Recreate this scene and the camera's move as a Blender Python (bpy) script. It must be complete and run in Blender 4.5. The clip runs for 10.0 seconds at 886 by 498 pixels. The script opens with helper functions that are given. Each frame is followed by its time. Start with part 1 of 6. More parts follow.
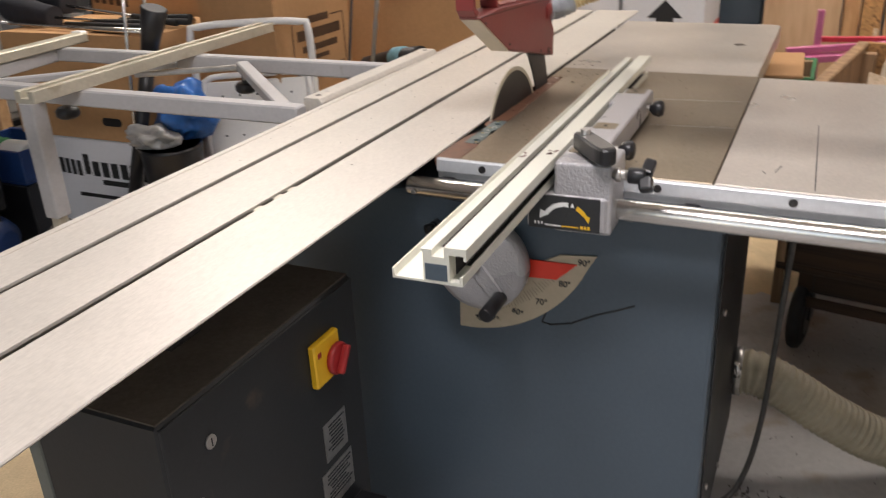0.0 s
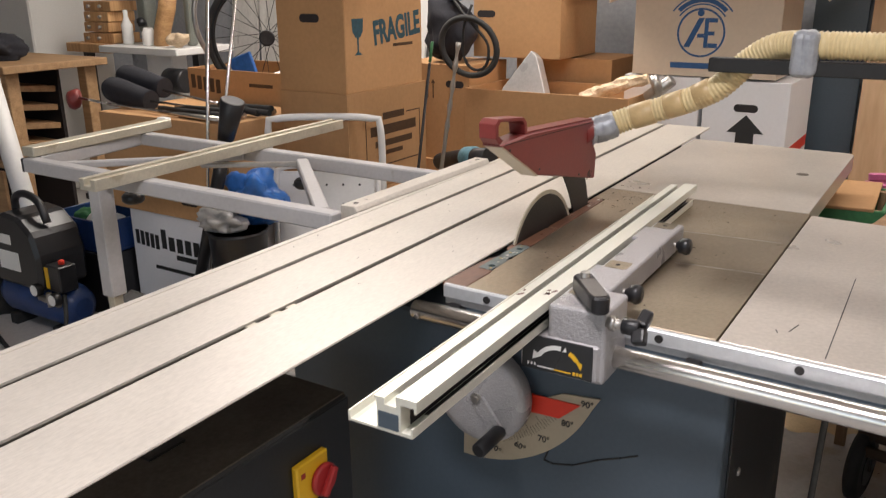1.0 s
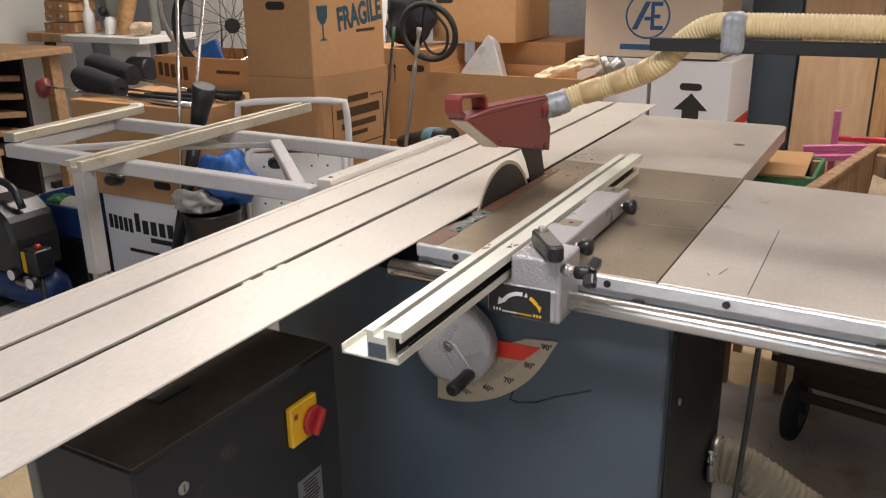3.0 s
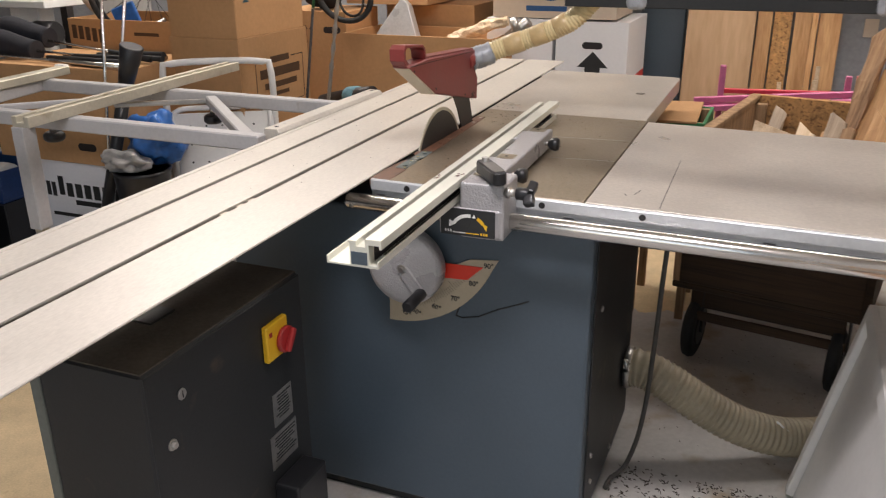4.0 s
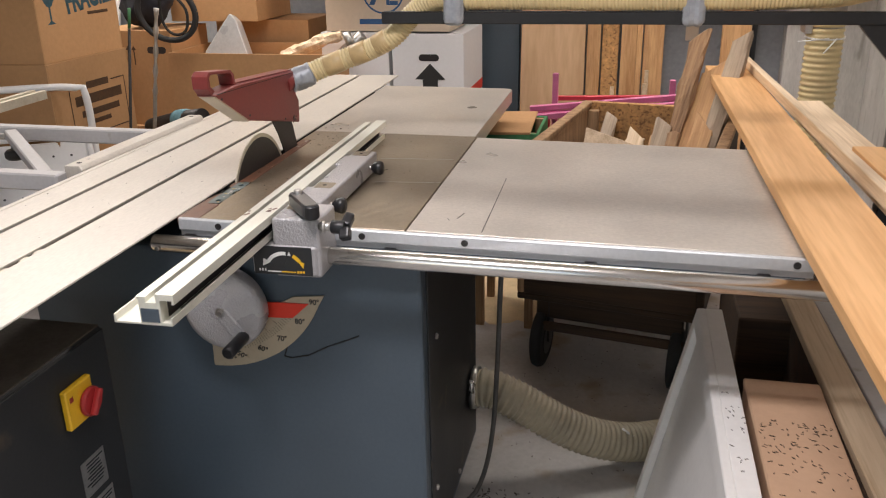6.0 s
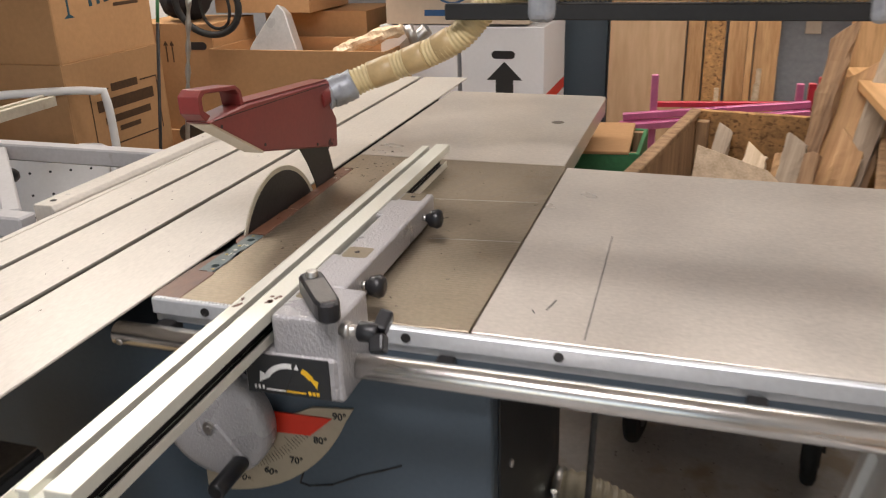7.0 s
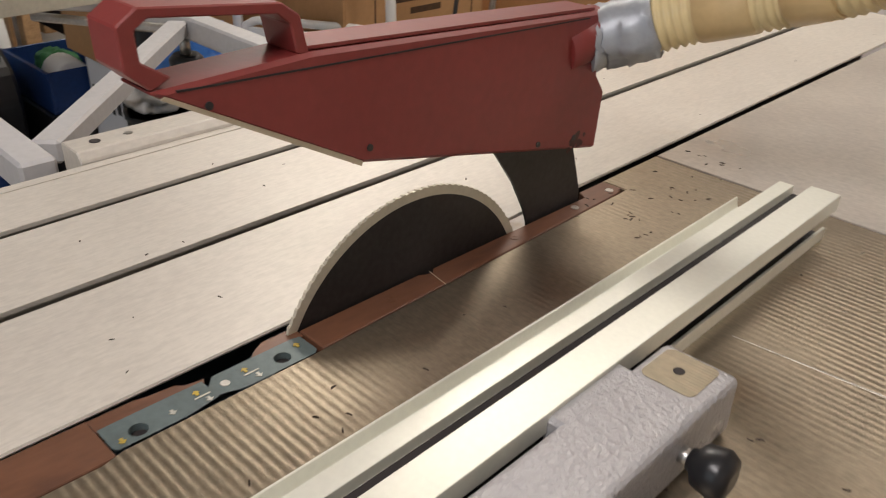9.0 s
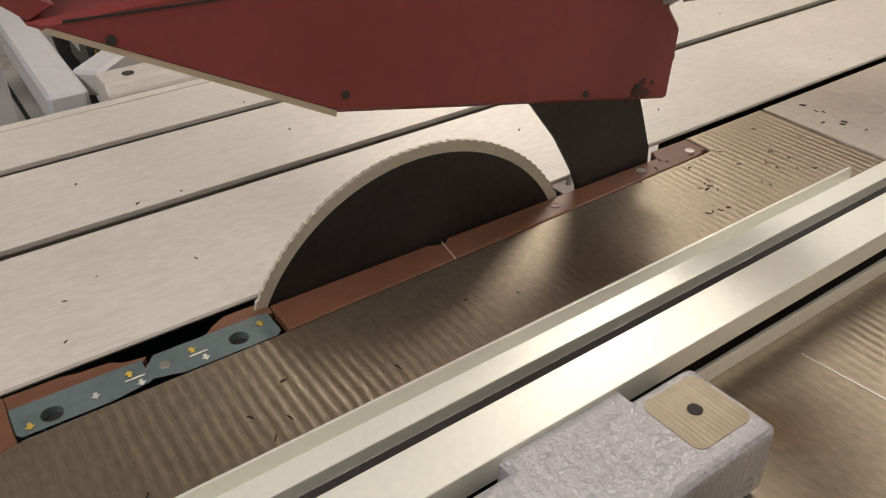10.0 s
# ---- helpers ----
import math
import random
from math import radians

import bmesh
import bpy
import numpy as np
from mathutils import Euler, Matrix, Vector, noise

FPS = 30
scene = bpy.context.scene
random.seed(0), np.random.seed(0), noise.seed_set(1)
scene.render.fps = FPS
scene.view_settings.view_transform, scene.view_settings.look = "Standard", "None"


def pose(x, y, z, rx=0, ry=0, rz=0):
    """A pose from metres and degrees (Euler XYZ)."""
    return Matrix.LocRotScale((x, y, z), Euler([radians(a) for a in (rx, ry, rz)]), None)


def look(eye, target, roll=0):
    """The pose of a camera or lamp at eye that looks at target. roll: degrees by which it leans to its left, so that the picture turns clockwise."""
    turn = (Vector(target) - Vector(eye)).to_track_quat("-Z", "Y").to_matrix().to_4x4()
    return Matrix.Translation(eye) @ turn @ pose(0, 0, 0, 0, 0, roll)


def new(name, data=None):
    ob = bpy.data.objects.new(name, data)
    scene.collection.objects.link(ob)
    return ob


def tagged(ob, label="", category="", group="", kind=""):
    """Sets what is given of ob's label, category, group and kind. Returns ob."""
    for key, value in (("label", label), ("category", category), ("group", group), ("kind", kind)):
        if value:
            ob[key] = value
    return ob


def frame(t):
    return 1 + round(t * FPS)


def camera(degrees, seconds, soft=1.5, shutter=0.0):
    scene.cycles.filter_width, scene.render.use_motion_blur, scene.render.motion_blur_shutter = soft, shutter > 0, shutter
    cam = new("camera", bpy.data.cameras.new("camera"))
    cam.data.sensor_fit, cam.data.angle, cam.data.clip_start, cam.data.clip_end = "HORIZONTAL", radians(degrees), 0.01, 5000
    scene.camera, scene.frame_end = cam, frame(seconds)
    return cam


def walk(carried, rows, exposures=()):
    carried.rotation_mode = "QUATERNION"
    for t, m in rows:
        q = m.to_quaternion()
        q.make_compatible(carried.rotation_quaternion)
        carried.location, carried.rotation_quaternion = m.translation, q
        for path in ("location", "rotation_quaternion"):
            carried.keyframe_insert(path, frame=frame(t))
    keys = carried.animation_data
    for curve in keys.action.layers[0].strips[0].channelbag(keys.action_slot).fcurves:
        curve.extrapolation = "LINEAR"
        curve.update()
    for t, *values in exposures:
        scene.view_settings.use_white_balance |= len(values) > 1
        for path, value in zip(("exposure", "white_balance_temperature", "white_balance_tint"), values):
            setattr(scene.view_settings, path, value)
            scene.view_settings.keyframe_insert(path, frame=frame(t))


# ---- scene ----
cam = camera(55.9, 10.0, soft=1.1, shutter=0.3)
PATH = [
    (0, (0.59, -1.524, 1.324), (-0.198, 0.132, 0.526), -2.7),
    (0.5, (0.678, -1.457, 1.358), (-0.317, 0.124, 0.644), -0.5),
    (1, (0.715, -1.404, 1.392), (-0.308, 0.2, 0.775), -0.6),
    (1.5, (0.749, -1.382, 1.408), (-0.24, 0.263, 0.846), -0.2),
    (2, (0.786, -1.39, 1.41), (-0.183, 0.266, 0.844), -0.4),
    (2.2, (0.803, -1.397, 1.416), (-0.169, 0.252, 0.838), -0.5),
    (3.5, (0.78, -1.706, 1.393), (-0.068, -0.029, 0.706), -1.0),
    (4, (0.792, -1.81, 1.393), (0.08, -0.084, 0.675), -0.5),
    (4.5, (0.819, -1.877, 1.408), (0.174, -0.136, 0.663), -0.5),
    (5, (0.855, -1.887, 1.416), (0.328, -0.103, 0.68), -0.9),
    (5.5, (0.868, -1.846, 1.417), (0.458, -0.02, 0.709), -0.9),
    (5.7, (0.864, -1.794, 1.413), (0.463, 0.036, 0.711), -1.1),
    (6.8, (0.761, -1.279, 1.386), (0.22, 0.505, 0.66), -1.6),
    (7, (0.714, -1.16, 1.371), (0.142, 0.613, 0.644), -1.8),
    (7.5, (0.648, -0.899, 1.339), (-0.09, 0.806, 0.596), -1.4),
    (8, (0.61, -0.626, 1.296), (-0.344, 0.92, 0.459), 1.6),
    (8.5, (0.499, -0.447, 1.275), (-0.57, 0.982, 0.373), 2.7),
    (9, (0.438, -0.277, 1.257), (-0.79, 0.974, 0.294), 1.8),
    (9.5, (0.42, -0.144, 1.23), (-0.94, 0.887, 0.189), 0.2),
    (10, (0.421, -0.12, 1.223), (-0.968, 0.808, 0.124), -1.0),
]
walk(cam, [(t, look(eye, target, roll)) for t, eye, target, roll in PATH], [(0.0, -0.08, 6400, 10), (6.0, -0.08, 6400, 10), (7.2, -0.20, 6450, 9), (8.0, -0.29, 6500, 9), (9.0, -0.3, 6500, 8), (10.0, -0.33, 6500, 8)])

# ---- light ----
world = bpy.data.worlds.new("sky")
scene.world = world
world.use_nodes = True
_nt = world.node_tree
_sky = _nt.nodes.new("ShaderNodeTexSky")
_sky.sky_type, _sky.sun_disc = "NISHITA", False
_sky.sun_elevation, _sky.sun_rotation = radians(35), radians(200)
_nt.links.new(_sky.outputs[0], _nt.nodes["Background"].inputs[0])
_nt.nodes["Background"].inputs[1].default_value = 0.12


def lamp(name, kind, matrix, energy, color=(1, 1, 1), size=(1, 1), angle=0.01):
    data = bpy.data.lights.new(name, kind)
    data.energy, data.color = energy, color
    if kind == "AREA":
        data.shape, data.size, data.size_y = "RECTANGLE", size[0], size[1]
    if kind == "SUN":
        data.angle = angle
    ob = new(name, data)
    ob.matrix_world = matrix
    return ob


# daylight through the open gate behind, the tube lamps under the ceiling, and an added fill
lamp("gate_daylight", "AREA", look((0.1, -3.95, 1.75), (0.2, 0, 0.9)), 9, (0.86, 0.95, 1.0), (2.8, 1.6))
lamp("tube_light_near", "AREA", look((0.4, -1.15, 2.62), (0.4, -1.149, 0)), 49, (1.0, 0.925, 0.93), (1.2, 0.3))
lamp("tube_light_far", "AREA", look((-0.35, 1.9, 2.62), (-0.35, 1.901, 0)), 19, (1.0, 0.92, 0.86), (1.3, 0.5))
# added fill lamp, no known fixture: brightens the boards at the back right
lamp("tube_light_right", "AREA", look((1.15, 1.85, 2.62), (1.15, 1.851, 0)), 24, (1.0, 0.92, 0.86), (1.3, 0.3))
lamp("tube_light_side", "AREA", look((-1.95, 1.75, 2.62), (-1.95, 1.751, 0)), 60, (1.0, 0.91, 0.82), (1.5, 0.6))


# ---- materials ----
def material(name, base, rough=0.5, metal=0.0, var=0.12, scale=6.0, fine=90.0, bump=0.05, stretch=(1, 1, 1), rand=0.0, dirt=None, dirt_at=0.62, spec=0.5, coat=0.0):
    m = bpy.data.materials.new(name)
    m.use_nodes = True
    nt = m.node_tree
    N, L = nt.nodes, nt.links
    bsdf = N["Principled BSDF"]
    tc = N.new("ShaderNodeTexCoord")
    mp = N.new("ShaderNodeMapping")
    mp.inputs["Scale"].default_value = stretch
    L.new(tc.outputs["Object"], mp.inputs[0])
    vec = mp.outputs[0]
    if rand:
        info = N.new("ShaderNodeObjectInfo")
        add = N.new("ShaderNodeVectorMath")
        add.operation = "MULTIPLY_ADD"
        add.inputs[1].default_value = (37, 53, 71)
        L.new(info.outputs["Random"], add.inputs[0])
        L.new(vec, add.inputs[2])
        vec = add.outputs[0]

    def noise_at(s, detail=4.0):
        n = N.new("ShaderNodeTexNoise")
        n.inputs["Scale"].default_value, n.inputs["Detail"].default_value = s, detail
        L.new(vec, n.inputs["Vector"])
        return n.outputs["Fac"]

    big, small = noise_at(scale), noise_at(fine, 3.0)
    mixf = N.new("ShaderNodeMath")
    mixf.operation = "MULTIPLY_ADD"
    mixf.inputs[1].default_value = 0.6
    half = N.new("ShaderNodeMath")
    half.operation = "MULTIPLY"
    half.inputs[1].default_value = 0.4
    L.new(small, half.inputs[0])
    L.new(big, mixf.inputs[0])
    L.new(half.outputs[0], mixf.inputs[2])
    ramp = N.new("ShaderNodeValToRGB")
    e = ramp.color_ramp.elements
    e[0].position, e[1].position = 0.32, 0.68
    e[0].color = (*[max(0.0, c * (1 - var)) for c in base], 1)
    e[1].color = (*[min(1.0, c * (1 + var)) for c in base], 1)
    L.new(mixf.outputs[0], ramp.inputs[0])
    col = ramp.outputs[0]
    if rand:
        hsv = N.new("ShaderNodeHueSaturation")
        mr = N.new("ShaderNodeMapRange")
        mr.inputs["To Min"].default_value, mr.inputs["To Max"].default_value = 1 - rand, 1 + rand
        L.new(info.outputs["Random"], mr.inputs[0])
        L.new(mr.outputs[0], hsv.inputs["Value"])
        L.new(col, hsv.inputs["Color"])
        col = hsv.outputs[0]
    if dirt:
        dn = noise_at(scale * 2.3, 8.0)
        dr = N.new("ShaderNodeMapRange")
        dr.inputs["From Min"].default_value, dr.inputs["From Max"].default_value = dirt_at, dirt_at + 0.12
        L.new(dn, dr.inputs[0])
        mx = N.new("ShaderNodeMix")
        mx.data_type = "RGBA"
        L.new(dr.outputs[0], mx.inputs[0])
        L.new(col, mx.inputs[6])
        mx.inputs[7].default_value = (*dirt, 1)
        col = mx.outputs[2]
    L.new(col, bsdf.inputs["Base Color"])
    rr = N.new("ShaderNodeMapRange")
    rr.inputs["To Min"].default_value, rr.inputs["To Max"].default_value = max(0.03, rough - 0.08), min(1.0, rough + 0.08)
    L.new(big, rr.inputs[0])
    L.new(rr.outputs[0], bsdf.inputs["Roughness"])
    bsdf.inputs["Metallic"].default_value = metal
    bsdf.inputs["Specular IOR Level"].default_value = spec
    bsdf.inputs["Coat Weight"].default_value = coat
    if bump:
        b = N.new("ShaderNodeBump")
        b.inputs["Strength"].default_value, b.inputs["Distance"].default_value = bump, 0.002
        L.new(small, b.inputs["Height"])
        L.new(b.outputs[0], bsdf.inputs["Normal"])
    return m


def wood(name, light, dark, stretch=(30, 1.2, 30), rough=0.6, rand=0.15):
    """Sawn timber: long grain along the axis that stretch leaves short."""
    m = material(name, light, rough, var=0.1, scale=1.0, fine=6.0, bump=0.12, stretch=stretch, rand=rand)
    nt = m.node_tree
    ramp = [n for n in nt.nodes if n.type == "VALTORGB"][0]
    ramp.color_ramp.elements[0].color = (*dark, 1)
    ramp.color_ramp.elements[0].position, ramp.color_ramp.elements[1].position = 0.36, 0.6
    return m


def milled(name, base, rough, metal, period, axis_scale, strength, var=0.2, scratch=(0.3, 60, 1), dirt=None, dirt_at=0.62, tint=0.06):
    """Machined metal: fine tool marks across the face and long scratches."""
    m = material(name, base, rough, metal, var=var, scale=5.0, fine=140.0, bump=0.0, dirt=dirt, dirt_at=dirt_at)
    nt = m.node_tree
    N, L = nt.nodes, nt.links
    tc = [n for n in N if n.type == "TEX_COORD"][0]
    mp = N.new("ShaderNodeMapping")
    mp.inputs["Scale"].default_value = axis_scale
    L.new(tc.outputs["Object"], mp.inputs[0])
    w = N.new("ShaderNodeTexWave")
    w.wave_type, w.bands_direction = "BANDS", "Y"
    w.inputs["Scale"].default_value = 6.2832 / 20 / period
    w.inputs["Distortion"].default_value, w.inputs["Detail"].default_value, w.inputs["Detail Scale"].default_value = 1.4, 2.0, 0.4
    L.new(mp.outputs[0], w.inputs["Vector"])
    mp2 = N.new("ShaderNodeMapping")
    mp2.inputs["Scale"].default_value = scratch
    L.new(tc.outputs["Object"], mp2.inputs[0])
    n2 = N.new("ShaderNodeTexNoise")
    n2.inputs["Scale"].default_value, n2.inputs["Detail"].default_value = 8.0, 6.0
    L.new(mp2.outputs[0], n2.inputs["Vector"])
    n3 = N.new("ShaderNodeTexNoise")
    n3.inputs["Scale"].default_value, n3.inputs["Detail"].default_value = 7.0, 2.0
    L.new(tc.outputs["Object"], n3.inputs["Vector"])
    mask = N.new("ShaderNodeMapRange")
    mask.inputs["From Min"].default_value, mask.inputs["From Max"].default_value = 0.38, 0.62
    mask.inputs["To Min"].default_value, mask.inputs["To Max"].default_value = 0.05, 0.6
    L.new(n3.outputs["Fac"], mask.inputs[0])
    ad = N.new("ShaderNodeMath")
    ad.operation = "MULTIPLY_ADD"
    L.new(w.outputs["Fac"], ad.inputs[0])
    L.new(mask.outputs[0], ad.inputs[1])
    sc = N.new("ShaderNodeMath")
    sc.operation = "MULTIPLY"
    sc.inputs[1].default_value = 0.35
    L.new(n2.outputs["Fac"], sc.inputs[0])
    L.new(sc.outputs[0], ad.inputs[2])
    col = N["Principled BSDF"].inputs["Base Color"].links[0].from_socket
    hs = N.new("ShaderNodeHueSaturation")
    sm = N.new("ShaderNodeMapRange")
    sm.inputs["From Min"].default_value, sm.inputs["From Max"].default_value = 0.36, 0.62
    sm.inputs["To Min"].default_value, sm.inputs["To Max"].default_value = 1 - tint, 1 + tint / 2
    L.new(n2.outputs["Fac"], sm.inputs[0])
    L.new(sm.outputs[0], hs.inputs["Value"])
    L.new(col, hs.inputs["Color"])
    L.new(hs.outputs[0], N["Principled BSDF"].inputs["Base Color"])
    b = N.new("ShaderNodeBump")
    b.inputs["Strength"].default_value, b.inputs["Distance"].default_value = strength, 0.001
    L.new(ad.outputs[0], b.inputs["Height"])
    L.new(b.outputs[0], N["Principled BSDF"].inputs["Normal"])
    return m


SLIDE = milled("anodised_table_aluminium", (0.575, 0.535, 0.475), 0.42, 0.2, 0.06, (1, 1, 1), 0.05, var=0.07, scratch=(40, 9, 1), dirt=(0.52, 0.46, 0.38), dirt_at=0.68)
IRON = milled("machined_cast_iron", (0.27, 0.222, 0.162), 0.39, 0.85, 0.0075, (1, 1, 1), 0.45, var=0.22, scratch=(14, 60, 1), dirt=(0.24, 0.17, 0.11), dirt_at=0.64, tint=0.1)
PLATE = milled("grey_painted_table_sheet", (0.50, 0.455, 0.40), 0.31, 0.3, 0.05, (1, 1, 1), 0.010, var=0.17, scratch=(6, 40, 1))
ALU = material("light_anodised_aluminium", (0.76, 0.755, 0.66), 0.32, 0.3, var=0.06, scale=4, fine=200, bump=0.02)
ALU_OLD = material("dusty_aluminium", (0.56, 0.52, 0.42), 0.45, 0.4, var=0.15, scale=6, fine=120, bump=0.05, dirt=(0.42, 0.36, 0.26), dirt_at=0.6)
RAIL = material("white_aluminium_rail", (0.62, 0.64, 0.66), 0.38, 0.5, var=0.1, scale=5, fine=120, bump=0.03, dirt=(0.2, 0.16, 0.12), dirt_at=0.7)
CHROME = material("polished_steel_tube", (0.70, 0.68, 0.65), 0.24, 1.0, var=0.12, scale=9, fine=150, bump=0.02, stretch=(1, 6, 6))
STEEL = material("worn_steel", (0.5, 0.48, 0.45), 0.35, 0.9, var=0.2, scale=20, fine=200, bump=0.05)
DARK_STEEL = material("dark_saw_steel", (0.045, 0.042, 0.042), 0.42, 0.6, var=0.3, scale=14, fine=160, bump=0.05)
BLUE = material("blue_grey_machine_paint", (0.07, 0.095, 0.12), 0.42, 0.0, var=0.1, scale=3, fine=120, bump=0.06, dirt=(0.12, 0.11, 0.1), dirt_at=0.72)
DARK = material("dark_grey_machine_paint", (0.0210, 0.0224, 0.0238), 0.5, 0.0, var=0.15, scale=4, fine=120, bump=0.08, dirt=(0.1, 0.075, 0.05), dirt_at=0.66)
DUSTY = material("dusty_dark_steel_top", (0.09, 0.075, 0.058), 0.8, 0.0, var=0.35, scale=9, fine=120, bump=0.2)
LILAC = material("grey_hammer_paint", (0.39, 0.38, 0.385), 0.29, 0.15, var=0.08, scale=8, fine=230, bump=1.0)
LEVER_GREY = material("worn_grey_lever_paint", (0.13, 0.12, 0.11), 0.42, 0.3, var=0.2, scale=40, fine=200, bump=0.08, dirt=(0.3, 0.28, 0.25), dirt_at=0.7)
PAD = milled("milled_brass_grey_pad", (0.24, 0.20, 0.14), 0.35, 0.75, 0.003, (1, 1, 1), 0.3)
BLACK = material("black_plastic", (0.016, 0.016, 0.018), 0.35, 0.0, var=0.2, scale=20, fine=120, bump=0.04)
BLACK_STEEL = material("black_painted_steel", (0.014, 0.014, 0.015), 0.4, 0.2, var=0.3, scale=7, fine=90, bump=0.06, dirt=(0.12, 0.11, 0.1), dirt_at=0.74)
RUBBER = material("black_rubber", (0.018, 0.018, 0.018), 0.75, 0.0, var=0.3, scale=20, fine=100, bump=0.15)
CABLE = material("dusty_grey_rubber", (0.075, 0.07, 0.064), 0.75, var=0.3, scale=20, fine=100, bump=0.1)
RED = material("red_painted_sheet_steel", (0.195, 0.031, 0.028), 0.4, 0.0, var=0.12, scale=7, fine=110, bump=0.06, dirt=(0.12, 0.04, 0.035), dirt_at=0.7)
RED_FLAT = material("signal_red", (0.75, 0.045, 0.02), 0.4, var=0.06)
RED_KNOB = material("red_plastic", (0.36, 0.025, 0.025), 0.4, var=0.1)
YELLOW = material("yellow_plastic", (0.78, 0.46, 0.02), 0.4, var=0.06, scale=12, dirt=(0.35, 0.2, 0.05), dirt_at=0.72)
WHITE = material("white_paint", (0.78, 0.77, 0.75), 0.45, var=0.05, scale=8, fine=80, bump=0.04, dirt=(0.45, 0.4, 0.33), dirt_at=0.72)
WHITE_INK = material("white_ink", (0.8, 0.8, 0.78), 0.5, var=0.04)
BLACK_INK = material("black_ink", (0.02, 0.02, 0.02), 0.6, var=0.1)
BLUE_INK = material("blue_ink", (0.03, 0.1, 0.25), 0.7, var=0.15, scale=60)
TEAL_INK = material("dark_teal_ink", (0.025, 0.075, 0.10), 0.7, var=0.3, scale=70)
BROWN_INK = material("brown_ink", (0.07, 0.035, 0.015), 0.7, var=0.3, scale=70)
WORN_YELLOW = material("worn_yellow_print", (0.42, 0.30, 0.04), 0.5, var=0.3, scale=180, dirt=(0.16, 0.15, 0.1), dirt_at=0.58)
WORN_WHITE = material("worn_white_print", (0.46, 0.45, 0.38), 0.5, var=0.25, scale=180, dirt=(0.2, 0.2, 0.18), dirt_at=0.58)
GOLD = material("beige_scale_plate", (0.47, 0.4, 0.29), 0.4, 0.15, var=0.08, scale=12, dirt=(0.3, 0.22, 0.13), dirt_at=0.7)
PHENOLIC = material("copper_brown_insert", (0.1400, 0.0612, 0.0340), 0.4, 0.1, var=0.25, scale=14, fine=150, bump=0.08, stretch=(1, 0.3, 1), dirt=(0.09, 0.04, 0.025), dirt_at=0.6)
TEAL_PLATE = material("worn_grey_green_plate", (0.1, 0.13, 0.13), 0.45, 0.2, var=0.2, scale=16, fine=160, bump=0.06, dirt=(0.4, 0.36, 0.29), dirt_at=0.68)
SAWDUST = material("pale_sawdust", (0.62, 0.48, 0.29), 0.95, var=0.18, scale=9, fine=160, bump=0.5, dirt=(0.45, 0.33, 0.2), dirt_at=0.66)
HOSE_TAPE = material("tan_packing_tape", (0.52, 0.38, 0.19), 0.35, var=0.15, scale=14, fine=90, bump=0.15)
HOSE = material("cream_ribbed_hose", (0.62, 0.5, 0.27), 0.42, 0.0, var=0.1, scale=8, fine=80, bump=0.03)
HOSE_DIRTY = material("dirty_ribbed_hose", (0.36, 0.31, 0.22), 0.5, 0.0, var=0.15, scale=8, fine=80, bump=0.05)
TAPE = material("grey_duct_tape", (0.33, 0.35, 0.38), 0.4, 0.2, var=0.2, scale=30, fine=90, bump=0.4)
GREY_PAINT = material("light_grey_frame_paint", (0.46, 0.45, 0.45), 0.45, 0.0, var=0.1, scale=6, fine=100, bump=0.05, dirt=(0.3, 0.26, 0.2), dirt_at=0.68)
CARD = material("brown_cardboard", (0.46, 0.265, 0.128), 0.85, var=0.1, scale=3, fine=60, bump=0.06, rand=0.1, spec=0.2)
CARD_PALE = material("pale_cardboard", (0.62, 0.52, 0.41), 0.85, var=0.06, scale=3, fine=60, bump=0.06, spec=0.2)
CARD_WHITE = material("white_printed_cardboard", (0.78, 0.78, 0.8), 0.75, var=0.04, scale=3, fine=60, bump=0.05, spec=0.2, dirt=(0.6, 0.57, 0.52), dirt_at=0.74)
PINE = wood("yellow_pine", (0.62, 0.365, 0.165), (0.52, 0.28, 0.11), (16, 0.9, 16))
PINE_X = wood("yellow_pine_upright", (0.6, 0.36, 0.17), (0.45, 0.23, 0.09), (30, 30, 1.2))
PALE_WOOD = wood("pale_sawn_wood", (0.66, 0.52, 0.36), (0.5, 0.36, 0.22))
ROUGH_WOOD = wood("weathered_wood", (0.38, 0.24, 0.13), (0.2, 0.11, 0.055), (30, 30, 1.2), 0.8)
PLY = wood("plywood_sheet", (0.58, 0.39, 0.23), (0.48, 0.3, 0.16), (6, 6, 0.8), 0.65, 0.1)
# rough wood with the shade under the tables put into its colour
CART_SHADED = wood("shaded_cart_boards", (0.05, 0.028, 0.015), (0.024, 0.014, 0.008), (1.2, 30, 30), 0.85)
OSB = material("orange_chipboard", (0.48, 0.26, 0.1), 0.8, var=0.4, scale=30, fine=90, bump=0.3, dirt=(0.2, 0.1, 0.04), dirt_at=0.55)
MDF = material("pink_beige_fibreboard", (0.52, 0.34, 0.22), 0.7, var=0.06, scale=5, fine=120, bump=0.03)
BENCH = wood("workbench_wood", (0.42, 0.26, 0.13), (0.3, 0.17, 0.08), (1.2, 30, 30))
CONCRETE = material("painted_concrete_floor", (0.50, 0.48, 0.46), 0.6, var=0.14, scale=2.6, fine=70, bump=0.1, dirt=(0.38, 0.31, 0.23), dirt_at=0.57)
WALL = material("grey_rendered_wall", (0.3, 0.31, 0.33), 0.85, var=0.2, scale=2.2, fine=40, bump=0.25, dirt=(0.12, 0.12, 0.125), dirt_at=0.66)
